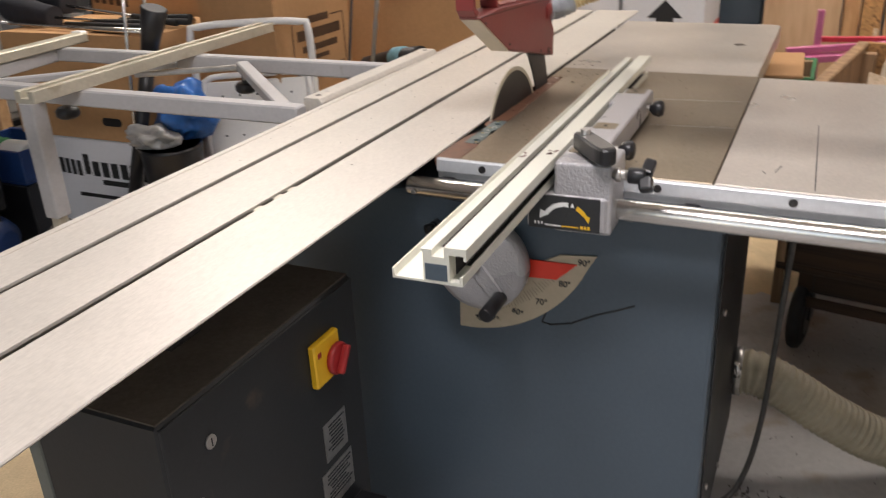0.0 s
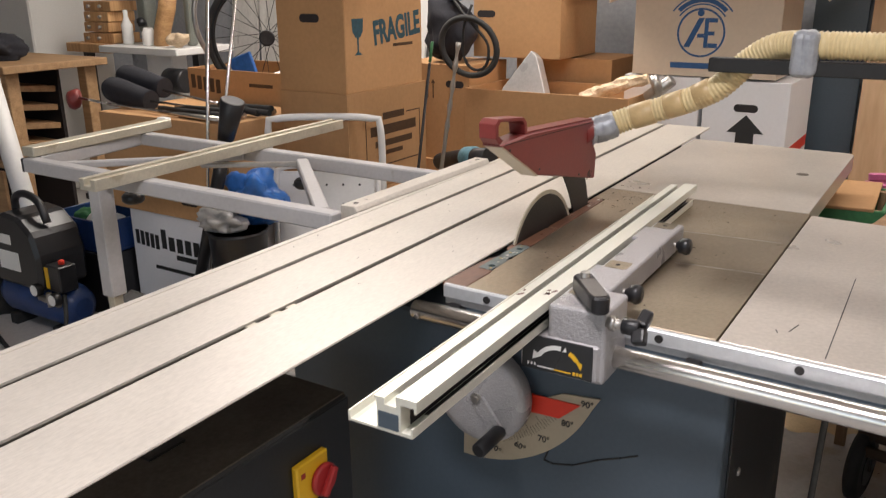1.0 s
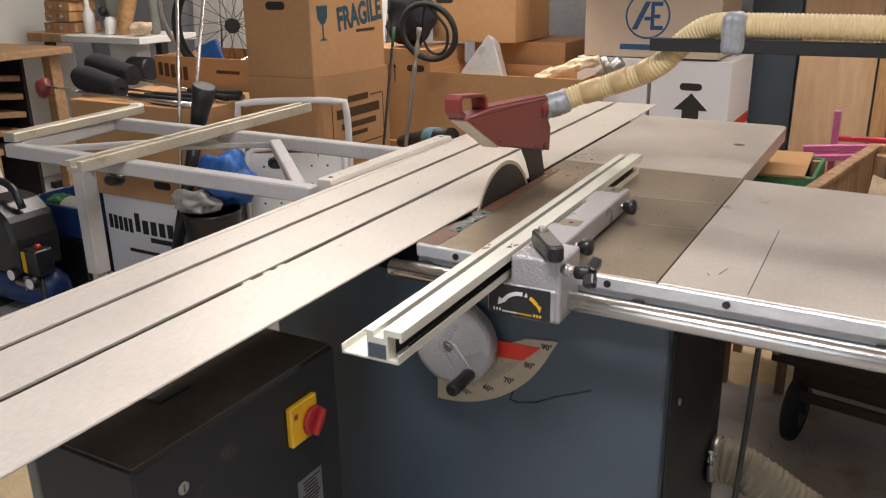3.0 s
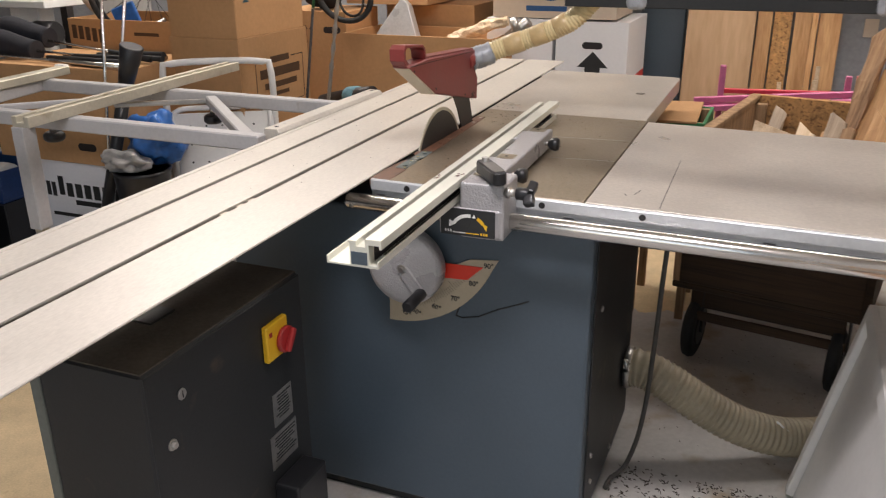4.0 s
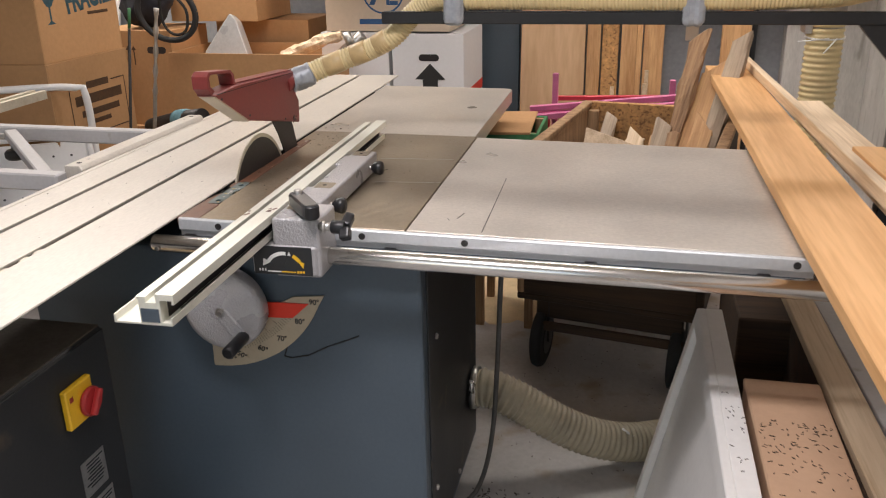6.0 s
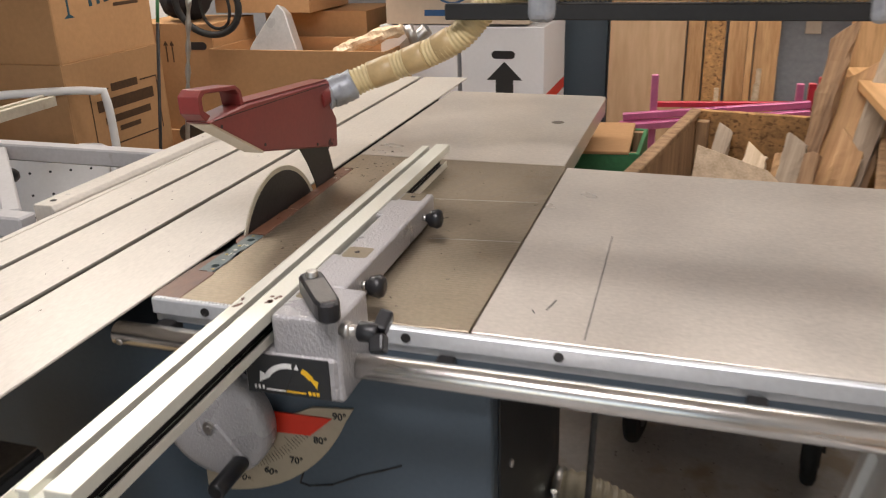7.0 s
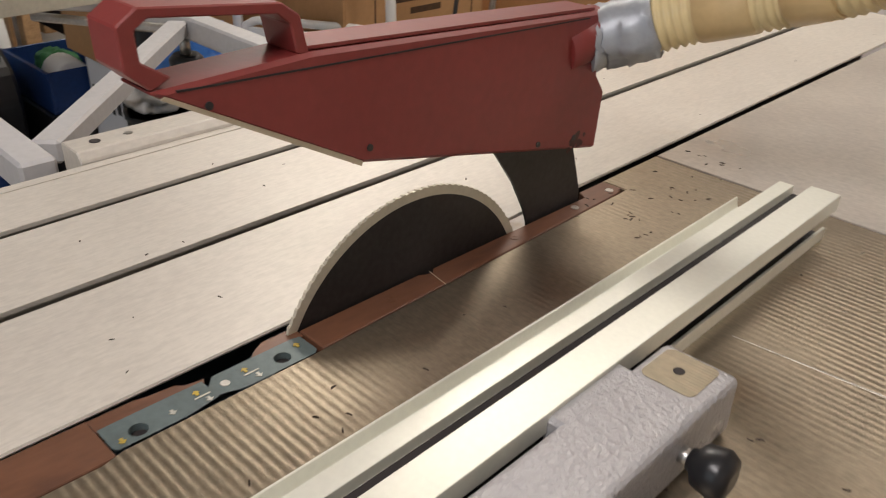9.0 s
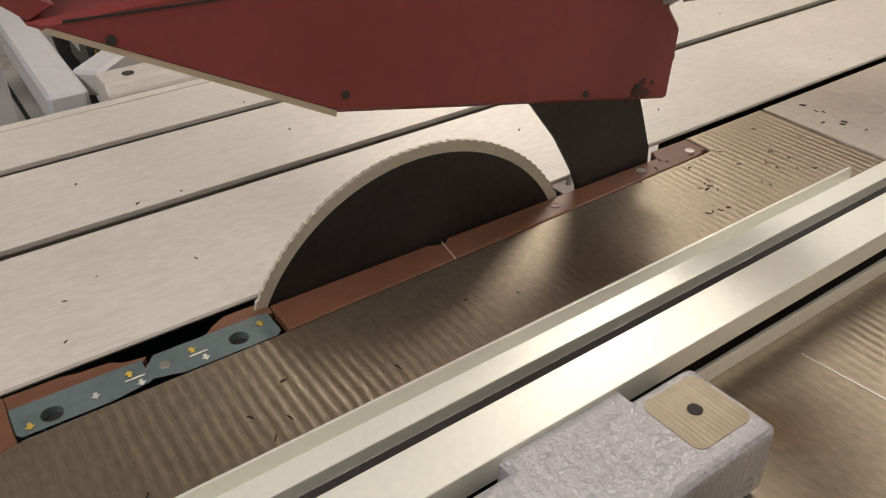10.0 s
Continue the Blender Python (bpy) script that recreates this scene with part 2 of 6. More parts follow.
WALL_PALE = material("limewashed_board_wall", (0.55, 0.53, 0.5), 0.8, var=0.2, scale=3, fine=50, bump=0.2, stretch=(3, 3, 0.6), dirt=(0.33, 0.31, 0.28), dirt_at=0.6)
CEILING = material("white_ceiling_board", (0.7, 0.69, 0.66), 0.8, var=0.05, scale=2)
MACHINE_GREEN = material("grey_green_enamel", (0.16, 0.17, 0.15), 0.4, var=0.15, scale=9, dirt=(0.08, 0.07, 0.06), dirt_at=0.66)
GREEN = material("green_painted_crate", (0.04, 0.16, 0.06), 0.6, var=0.3, scale=10, bump=0.1)
PINK = material("pink_metallic_tube", (0.58, 0.17, 0.33), 0.3, 0.3, var=0.15, scale=9)
PINK_RED = material("red_tube", (0.55, 0.035, 0.06), 0.35, 0.1, var=0.15, scale=9)
BLUE_BAG = material("blue_plastic_bag", (0.04, 0.16, 0.5), 0.3, var=0.25, scale=12, fine=50, bump=0.6)
BLUE_BOX = material("blue_plastic_crate", (0.015, 0.045, 0.16), 0.4, var=0.2, scale=12)
FABRIC = material("black_knitted_fabric", (0.02, 0.02, 0.026), 0.95, var=0.3, scale=30, fine=200, bump=0.5)
CLEAR_GREY = material("smoky_plastic_sheet", (0.45, 0.44, 0.43), 0.3, 0.1, var=0.15, scale=9)
TEALCAP = material("teal_cloth", (0.12, 0.24, 0.28), 0.8, var=0.3, scale=20)
CHIP = material("dark_wood_chips", (0.05, 0.035, 0.025), 0.9, var=0.5, scale=60)
SOOT = material("scorched_red_paint", (0.055, 0.018, 0.016), 0.6, var=0.5, scale=60)
# near-black; also paints the shade in slots, holes and gaps
GUARD_DARK = material("matte_black", (0.02, 0.015, 0.015), 0.7, var=0.3, scale=30)


# ---- building helpers ----
def bx(x0, x1, y0, y1, z0, z1, b=0.0, seg=1):
    bm = bmesh.new()
    bmesh.ops.create_cube(bm, size=1)
    bm.transform(Matrix.LocRotScale(((x0 + x1) / 2, (y0 + y1) / 2, (z0 + z1) / 2), None, (x1 - x0, y1 - y0, z1 - z0)))
    if b:
        bmesh.ops.bevel(bm, geom=bm.edges[:], offset=b, segments=seg, affect="EDGES", profile=0.5)
    return bm


def join(*bms):
    out = bms[0]
    for b in bms[1:]:
        me = bpy.data.meshes.new("t")
        b.to_mesh(me)
        b.free()
        out.from_mesh(me)
        bpy.data.meshes.remove(me)
    return out


def turned(bm, m):
    bm.transform(m)
    return bm


def frame_of(d):
    d = Vector(d).normalized()
    a = Vector((0, 0, 1)) if abs(d.z) < 0.9 else Vector((1, 0, 0))
    u = d.cross(a).normalized()
    return d, u, d.cross(u)


def loft(points, radii, seg=16, flat=1.0, caps=True):
    """A round tube along points with a radius at each."""
    bm = bmesh.new()
    pts = [Vector(p) for p in points]
    n = len(pts)
    if not hasattr(radii, "__len__"):
        radii = [radii] * n
    d, u, v = frame_of(pts[1] - pts[0])
    rings = []
    for i in range(n):
        t = (pts[min(i + 1, n - 1)] - pts[max(i - 1, 0)]).normalized()
        u = (u - t * u.dot(t)).normalized()
        v = t.cross(u)
        rings.append([bm.verts.new(pts[i] + radii[i] * (u * math.cos(2 * math.pi * k / seg) + v * flat * math.sin(2 * math.pi * k / seg))) for k in range(seg)])
    for a, b in zip(rings, rings[1:]):
        for k in range(seg):
            f = bm.faces.new((a[k], a[(k + 1) % seg], b[(k + 1) % seg], b[k]))
            f.smooth = True
    if caps:
        bm.faces.new(rings[0][::-1])
        bm.faces.new(rings[-1])
    bmesh.ops.recalc_face_normals(bm, faces=bm.faces[:])
    return bm


def rod(p0, p1, r, seg=14, b=0.0):
    """A round bar; b rounds its ends."""
    p0, p1 = Vector(p0), Vector(p1)
    if not b:
        return loft([p0, p1], r, seg)
    d = (p1 - p0).normalized()
    return loft([p0, p0 + d * b, p1 - d * b, p1], [r - b, r, r, r - b], seg)


def prism(outline, axis, a, b, bevel=0.0):
    """An outline in the two other axes (in xyz order), drawn out along axis from a to b."""
    bm = bmesh.new()

    def at(p, c):
        q = list(p)
        q.insert("xyz".index(axis), c)
        return q

    lo = [bm.verts.new(at(p, a)) for p in outline]
    hi = [bm.verts.new(at(p, b)) for p in outline]
    n = len(outline)
    bm.faces.new(lo)
    bm.faces.new(hi)
    for i in range(n):
        bm.faces.new((lo[i], lo[(i + 1) % n], hi[(i + 1) % n], hi[i]))
    bmesh.ops.recalc_face_normals(bm, faces=bm.faces[:])
    if bevel:
        bmesh.ops.bevel(bm, geom=bm.edges[:], offset=bevel, segments=1, affect="EDGES")
    return bm


def bar(p0, p1, w, h, b=0.002):
    """A square bar from p0 to p1, w wide and h high, centred on the line."""
    p0, p1 = Vector(p0), Vector(p1)
    length = (p1 - p0).length
    bm = bx(-w / 2, w / 2, 0, length, -h / 2, h / 2, b)
    d = (p1 - p0).normalized()
    s = d.cross(Vector((0, 0, 1)))
    s = s.normalized() if s.length > 1e-4 else Vector((1, 0, 0))
    up = s.cross(d)
    m = Matrix((s, d, up)).transposed().to_4x4()
    m.translation = p0
    bm.transform(m)
    return bm


def smooth_path(points, step=0.01):
    """Points along a rounded curve through the given ones."""
    p = [Vector(q) for q in points]
    p = [2 * p[0] - p[1]] + p + [2 * p[-1] - p[-2]]
    out = []
    for a, b, c, d in zip(p, p[1:], p[2:], p[3:]):
        n = max(2, int((c - b).length / step))
        for i in range(n):
            t = i / n
            out.append(0.5 * (2 * b + (c - a) * t + (2 * a - 5 * b + 4 * c - d) * t * t + (3 * b - a - 3 * c + d) * t ** 3))
    out.append(p[-2])
    return out


def ribbed(points, r, pitch, depth, seg=18):
    pts = smooth_path(points, pitch / 4)
    return loft(pts, [r + depth * math.cos(i * math.pi / 2) for i in range(len(pts))], seg)


def thing(name, base, label, category, group="", kind="", turn=0.0):
    e = new(name)
    e.empty_display_size = 0.05
    e.matrix_world = pose(*base, 0, 0, turn)
    return tagged(e, label, category, group, kind)


def part(name, bm, mat, parent, label="", local=False):
    """Links a bmesh, given in world places (or, with local, in the thing's own), as one mesh under a thing or a part."""
    top = parent
    while top.parent:
        top = top.parent
    if not local:
        bm.transform(top.matrix_basis.inverted())
    me = bpy.data.meshes.new(name)
    bm.to_mesh(me)
    bm.free()
    me.materials.append(mat)
    ob = new(name, me)
    ob.parent = parent
    if label:
        ob["label"] = label
    return ob


def solid(name, bm, mat, label, category="", kind="", group=""):
    """A thing or a piece of the setting that is one mesh, its origin at its base."""
    lo = [min(v.co[i] for v in bm.verts) for i in range(3)]
    hi = [max(v.co[i] for v in bm.verts) for i in range(3)]
    base = Vector(((lo[0] + hi[0]) / 2, (lo[1] + hi[1]) / 2, lo[2]))
    bm.transform(Matrix.Translation(-base))
    me = bpy.data.meshes.new(name)
    bm.to_mesh(me)
    bm.free()
    me.materials.append(mat)
    ob = new(name, me)
    ob.location = base
    return tagged(ob, label, category, group, kind)


FRONT = pose(0, 0, 0, 90)          # writing on a face that looks to -y
SIDE = pose(0, 0, 0, 90, 0, 90)    # writing on a face that looks to +x


def writing(name, s, size, mat, parent, m, local=False, squash=1.0, bold=0.0):
    cu = bpy.data.curves.new("w", "FONT")
    cu.body, cu.size, cu.extrude, cu.offset = s, size, 0.0004, bold
    cu.align_x, cu.align_y = "CENTER", "CENTER"
    ob = new("w", cu)
    bpy.context.view_layer.update()
    me = bpy.data.meshes.new_from_object(ob.evaluated_get(bpy.context.evaluated_depsgraph_get()))
    bm = bmesh.new()
    bm.from_mesh(me)
    bpy.data.objects.remove(ob)
    bm.transform(m @ Matrix.Diagonal((squash, 1, 1, 1)))
    return part(name, bm, mat, parent, local=local)


def bars(m, spec, thick=0.0006):
    """Flat printed bars (x, y, width, height) laid on the face m."""
    out = None
    for x, y, w, h in spec:
        b = bx(x - w / 2, x + w / 2, y - h / 2, y + h / 2, 0, thick)
        out = b if out is None else join(out, b)
    out.transform(m)
    return out


def ring(r0, r1, z0, z1, seg=40, a0=0.0, a1=2 * math.pi):
    """A flat ring or arc in the plane of x and y."""
    bm = bmesh.new()
    full = abs(a1 - a0 - 2 * math.pi) < 1e-4
    n = seg if full else seg + 1
    cols = []
    for i in range(n):
        a = a0 + (a1 - a0) * i / seg
        c, s = math.cos(a), math.sin(a)
        cols.append([bm.verts.new((r * c, r * s, z)) for r, z in ((r0, z0), (r1, z0), (r1, z1), (r0, z1))])
    for i in range(seg):
        a, b = cols[i], cols[(i + 1) % n]
        for k in range(4):
            bm.faces.new((a[k], a[(k + 1) % 4], b[(k + 1) % 4], b[k]))
    if not full:
        bm.faces.new(cols[0])
        bm.faces.new(cols[-1][::-1])
    bmesh.ops.recalc_face_normals(bm, faces=bm.faces[:])
    return bm

# ---- the room ----
TOP = 0.88
SAG = Matrix.Translation((0.449, 0, TOP)) @ pose(0, 0, 0, 0, 0.55, 0) @ Matrix.Translation((-0.449, 0, -TOP))   # the side table hangs a little
RAIL_TILT = Matrix.Translation((0, 0, 0.872)) @ pose(0, 0, 0, 0, 0.5, 0) @ Matrix.Translation((0, 0, -0.872))


def wall_with_gate(name, y, thick, x0, x1, z1, gx0, gx1, gz):
    return join(bx(x0, gx0, y - thick, y, 0, z1), bx(gx1, x1, y - thick, y, 0, z1), bx(gx0, gx1, y - thick, y, gz, z1))


solid("floor", bx(-5.4, 2.4, -4.4, 3.4, -0.15, 0), CONCRETE, "worn painted concrete workshop floor with stains", "floor", "structure")
solid("wall_back", bx(-5.2, 2.2, 3.0, 3.2, 0, 2.7), WALL, "grey rendered workshop wall with flaking patches", "wall", "structure")
solid("wall_left", bx(-5.2, -5.0, -4.2, 3.0, 0, 2.7), WALL, "grey rendered workshop wall", "wall", "structure")
solid("wall_right", bx(2.0, 2.2, -4.2, 3.0, 0, 2.7), WALL_PALE, "limewashed pale board wall with dark streaks", "wall", "structure")
solid("wall_gate", wall_with_gate("wall_gate", -4.0, 0.2, -5.0, 2.0, 2.7, -1.35, 1.55, 2.6), WALL, "grey wall with an open gateway", "wall", "structure")
solid("ceiling", bx(-5.2, 2.2, -4.2, 3.2, 2.7, 2.85), CEILING, "plain white ceiling", "ceiling", "structure")
solid("ground", bx(-60, 60, -80, -4.4, -0.2, -0.02), CONCRETE, "pale yard ground outside the gateway", "ground", "structure")


# ---- the saw ----
def table_saw():
    saw = thing("table_saw", (0.1, 0.1, 0), "blue-grey panel saw with cast iron and grey sheet tables", "table saw")
    body = part("cabinet", bx(-0.44, 0.467, -0.2, 0.40, 0.03, 0.80, 0.008, 2), BLUE, saw, "blue-grey painted steel cabinet")
    part("plinth", bx(-0.42, 0.45, -0.18, 0.385, 0.0, 0.03), DARK, saw)
    part("side_door", bx(0.467, 0.471, -0.165, 0.37, 0.06, 0.77, 0.001), DARK, body, "dark grey side panel")
    for y, z in ((-0.106, 0.594), (-0.13, 0.22), (-0.12, 0.14), (0.119, 0.089)):
        part("screw", rod((0.471, y, z), (0.477, y, z), 0.007, 10, 0.002), STEEL, body)
    # tables
    neck = part("neck", bx(-0.02, 0.44, -0.17, 0.38, 0.80, 0.845), DARK, saw)
    main = part("main_table", prism([(0.0145, -0.235), (0.447, -0.235), (0.442, 0.560), (-0.0375, 0.566), (-0.036, 0.4565), (-0.0055, 0.4565), (0.0085, 0.034), (0.0105, -0.13), (0.0145, -0.145)], "z", 0.842, TOP, 0.0012), IRON, saw, "machined cast iron table with tool marks")
    part("skirt", join(bx(0.0, 0.445, -0.232, -0.215, 0.80, 0.842), bx(0.43, 0.445, -0.215, 0.55, 0.80, 0.842)), DARK, main)
    part("rear_table", prism([(-0.0375, 0.5695), (0.437, 0.5635), (0.435, 1.305), (0.427, 1.325), (0.41, 1.332), (-0.048, 1.345)], "z", 0.835, TOP, 0.001), PLATE, saw, "beige-grey rear extension table")
    # added black bars block the view through the gap, which is only shade
    part("under_rail", join(bx(-0.14, -0.022, 0.545, 1.325, 0.79, 0.832), bx(-0.14, -0.085, 0.545, 1.325, 0.832, 0.860)), GUARD_DARK, saw, "added black filler that keeps the table gap dark")
    side = part("side_table", turned(prism([(0.4495, -0.235), (1.178, -0.235), (1.178, 0.538), (0.445, 0.549)], "z", 0.838, TOP, 0.001), SAG), PLATE, saw, "beige-grey side extension table")
    for yb in (-0.2, 0.45):
        part("brace", turned(bx(0.5, 1.16, yb, yb + 0.04, 0.79, 0.838), SAG), DARK, side)
    part("scored_line", turned(join(turned(bx(-0.0008, 0.0008, -0.19, 0.19, 0, 0.0004), pose(0.589, -0.03, TOP, 0, 0, 1.3)), turned(bx(-0.001, 0.001, -0.018, 0.018, 0, 0.0004), pose(0.535, -0.13, TOP, 0, 0, -12)), turned(bx(-0.0008, 0.0008, -0.006, 0.006, 0, 0.0004), pose(0.515, -0.155, TOP, 0, 0, 25))), SAG), DARK_STEEL, side)
    for xa, xb, ya, yb in ((0.285, 0.442, 0.079, 0.094), (0.215, 0.43, 0.284, 0.303)):
        part("pale_scratch", prism([(xa, ya), (xb, yb), (xb, yb + 0.0012), ((xa + xb) / 2, (ya + yb) / 2 + 0.0022), (xa, ya + 0.0006)], "z", TOP, TOP + 0.0003), STEEL, main)
    part("plug", rod((0.352, 0.968, TOP - 0.001), (0.352, 0.968, TOP + 0.0005), 0.016, 20), DUSTY, saw)
    # front rail and guide tube
    part("scale_rail", turned(prism([(-0.2365, 0.846), (-0.2365, 0.882), (-0.240, 0.8835), (-0.246, 0.8835), (-0.2485, 0.881), (-0.2485, 0.860), (-0.242, 0.858), (-0.242, 0.846)], "x", -0.022, 1.182, 0.0006), RAIL_TILT), RAIL, saw, "white aluminium scale rail")
    for x in (0.065, 0.365, 0.566, 1.152):
        part("bolt", turned(join(turned(ring(0.003, 0.0066, -0.001, 0.0012, 18), pose(x, -0.249, 0.871, 90)), rod((x, -0.248, 0.871), (x, -0.2493, 0.871), 0.0035, 10)), RAIL_TILT), DARK_STEEL, saw)
    tube = part("guide_tube", turned(rod((-0.058, -0.285, 0.842), (1.235, -0.285, 0.842), 0.0175, 28, 0.002), RAIL_TILT), CHROME, saw, "polished steel guide tube")
    part("tube_screw", rod((-0.043, -0.302, 0.838), (-0.043, -0.3055, 0.837), 0.005, 10, 0.001), STEEL, tube)
    part("rail_web", turned(bx(0.02, 1.17, -0.2415, -0.2365, 0.815, 0.846), RAIL_TILT), BLUE, saw, "blue-grey web behind the rail")
    for x in (0.0, 0.42, 0.80, 1.1):
        part("bracket", turned(bx(x - 0.012, x + 0.012, -0.275, -0.242, 0.830, 0.850, 0.002), RAIL_TILT), DARK_STEEL, tube)
    marks = None
    for i in range(30):
        x = -0.02 + i * 0.006
        b = bx(x, x + 0.0007, -0.2455, -0.2455 + (0.006 if i % 5 == 0 else 0.0035), 0.8833, 0.8838)
        marks = b if marks is None else join(marks, b)
    part("scale_marks", marks, BLACK_INK, saw)
    # insert strip beside the blade
    part("insert_front", bx(-0.0325, 0.014, -0.234, -0.1345, 0.866, TOP, 0.0008), PHENOLIC, saw, "copper-brown table insert")
    ins = part("insert_rear", prism([(-0.0235, 0.034), (0.0078, 0.034), (-0.0062, 0.444), (-0.010, 0.4555), (-0.035, 0.4555), (-0.035, 0.412), (-0.0235, 0.406), (-0.0235, 0.181), (-0.0185, 0.176), (-0.0205, 0.168), (-0.0235, 0.163)], "z", 0.866, TOP, 0.0008), PHENOLIC, saw, "copper-brown table insert with screws")
    for y in (0.118, 0.28, 0.378, 0.441):
        x = -0.0085 - 0.022 * (y - 0.1)
        part("screw", join(turned(ring(0.0026, 0.0044, -0.001, 0.0006, 16), pose(x, y, TOP)), rod((x, y, TOP - 0.002), (x, y, TOP + 0.0002), 0.0028, 12)), PHENOLIC if y < 0.3 else STEEL, ins)
    part("joint_line", turned(bx(-0.0004, 0.0004, -0.013, 0.013, 0, 0.0003), pose(-0.0085, 0.172, TOP, 0, 0, 80)), GOLD, ins)
    plate = part("adjuster_plate", plate_with_holes(), TEAL_PLATE, saw, "worn grey-green plate with holes and yellow arrows")
    part("broken_edge", prism([(-0.0325, -0.134), (-0.0165, -0.134), (-0.0165, -0.055), (-0.021, -0.052), (-0.0235, -0.066), (-0.0285, -0.072), (-0.030, -0.092), (-0.0325, -0.101)], "z", 0.87, TOP - 0.0012), PHENOLIC, plate)
    part("broken_edge", prism([(-0.0315, 0.004), (-0.026, -0.006), (-0.0205, -0.012), (-0.0165, -0.022), (-0.0165, 0.033), (-0.0315, 0.033)], "z", 0.87, TOP - 0.0012), PHENOLIC, plate)
    # near-black discs put in to shade the two holes
    for hx, hy in ((0.0, -0.113), (-0.002, 0.003)):
        part("hole_bottom", rod((hx, hy, TOP - 0.013), (hx, hy, TOP - 0.005), 0.0064, 20), GUARD_DARK, plate)
    for y, m, up in ((-0.126, YELLOW, -1), (-0.088, WHITE_INK, -1), (-0.066, YELLOW, 1), (-0.062, WHITE_INK, -1), (-0.0265, YELLOW, 1), (-0.0215, WHITE_INK, -1), (0.02, YELLOW, 1)):
        x = -0.002 - 0.006 * up if y not in (-0.126, -0.088) else (0.004 if y == -0.126 else 0.0)
        part("arrow", arrow_print(x, y, up * 0.55), WORN_YELLOW if m is YELLOW else WORN_WHITE, plate)
    for y in (-0.064, -0.024):
        part("tick_mark", bx(-0.003, -0.0015, y - 0.006, y + 0.006, TOP + 0.0008, TOP + 0.0011), WORN_WHITE, plate)
    part("screw", rod((-0.004, -0.045, TOP - 0.001), (-0.004, -0.045, TOP + 0.0012), 0.0035, 12), STEEL, plate)
    # tilt gauge on the cabinet front
    gauge = part("tilt_gauge", gauge_plate(), GOLD, saw, "beige tilt scale from 45 to 90 degrees")
    for s, x, z, a in (("90\u00b0", 0.238, 0.699, -5), ("80\u00b0", 0.203, 0.652, -18), ("70\u00b0", 0.159, 0.6085, -28), ("60\u00b0", 0.112, 0.580, -38), ("50\u00b0", 0.062, 0.560, -52), ("45\u00b0", 0.036, 0.553, -60)):
        writing("numeral", s, 0.0165, BLACK_INK, gauge, pose(x, -0.2055, z) @ FRONT @ pose(0, 0, 0, 0, 0, -a * 0.0 + (0 if s[0] in "987" else a * 0.5)), bold=0.0003)
    for k in range(22):
        a = radians(-38 - 1.6 * k)
        r0, r1 = (0.205, 0.232) if k % 5 == 0 else (0.215, 0.230)
        part("tick_mark", loft([(r0 * math.cos(a), -0.2052, 0.797 + r0 * math.sin(a)), (r1 * math.cos(a), -0.2052, 0.797 + r1 * math.sin(a))], 0.0004, 4), BLACK_INK, gauge)
    part("pointer", prism([(0.10, 0.692), (0.226, 0.695), (0.188, 0.660), (0.10, 0.656)], "y", -0.2075, -0.2050), RED_FLAT, gauge, "red pointer")
    part("pen_line", join(*[loft([Vector((x0, -0.2006, z0)), Vector((x1, -0.2006, z1))], 0.0016, 6) for (x0, z0), (x1, z1) in zip(((0.114, 0.618), (0.168, 0.604), (0.171, 0.600), (0.159, 0.565), (0.175, 0.562), (0.215, 0.572), (0.26, 0.597), (0.30, 0.614), (0.328, 0.627)), ((0.168, 0.604), (0.171, 0.600), (0.159, 0.565), (0.175, 0.562), (0.215, 0.572), (0.26, 0.597), (0.30, 0.614), (0.328, 0.627), (0.330, 0.628)))]), BLACK_INK, body)
    # handwheel
    c = Vector((0.055, -0.23, 0.688))
    hub = part("shaft", rod((c.x, -0.2, c.z), (c.x, -0.262, c.z), 0.013, 16), STEEL, saw)
    rim = [(0.0, -0.034), (0.05, -0.032), (0.076, -0.030), (0.086, -0.026), (0.0895, -0.018), (0.0895, 0.004), (0.084, 0.009), (0.07, 0.009), (0.0, 0.009)]
    wheel = part("handwheel", lathe(c, rim), LILAC, saw, "pale grey cast handwheel")
    part("hub_bolt", join(rod((c.x, c.y - 0.034, c.z), (c.x, c.y - 0.037, c.z), 0.011, 14), rod((c.x, c.y - 0.037, c.z), (c.x, c.y - 0.041, c.z), 0.006, 6)), STEEL, wheel)
    part("web", turned(bx(-0.016, 0.016, -0.006, 0.0, -0.075, 0.0, 0.003), pose(c.x, c.y - 0.031, c.z) @ pose(0, 0, 0, 0, -38, 0)), LILAC, wheel)
    part("crank_grip", rod((c.x + 0.045, c.y - 0.03, c.z - 0.052), (c.x + 0.043, c.y - 0.104, c.z - 0.056), 0.0135, 16, 0.003), BLACK, wheel, "black crank grip")
    part("spare_crank", join(rod((-0.05, -0.2, 0.74), (-0.05, -0.235, 0.74), 0.008, 10), rod((-0.05, -0.235, 0.75), (-0.035, -0.245, 0.70), 0.011, 12, 0.003)), BLACK, saw)
    # riving knife
    part("riving_knife", prism([(0.325, 0.80), (0.314, 0.88), (0.307, 0.897), (0.287, 0.932), (0.262, 0.965), (0.245, 0.985), (0.365, 0.975), (0.381, 0.937), (0.397, 0.892), (0.402, 0.80)], "x", -0.0285, -0.0255), DARK_STEEL, saw, "dark riving knife")
    disc = part("saw_blade", rod((-0.0279, 0.158, 0.812), (-0.0251, 0.158, 0.812), 0.1432, 64), DARK_STEEL, saw, "dark circular saw blade with a bright toothed rim")
    part("toothed_rim", blade((-0.0265, 0.158, 0.812), 0.1505), ALU_OLD, disc, "pale steel toothed rim")
    return saw


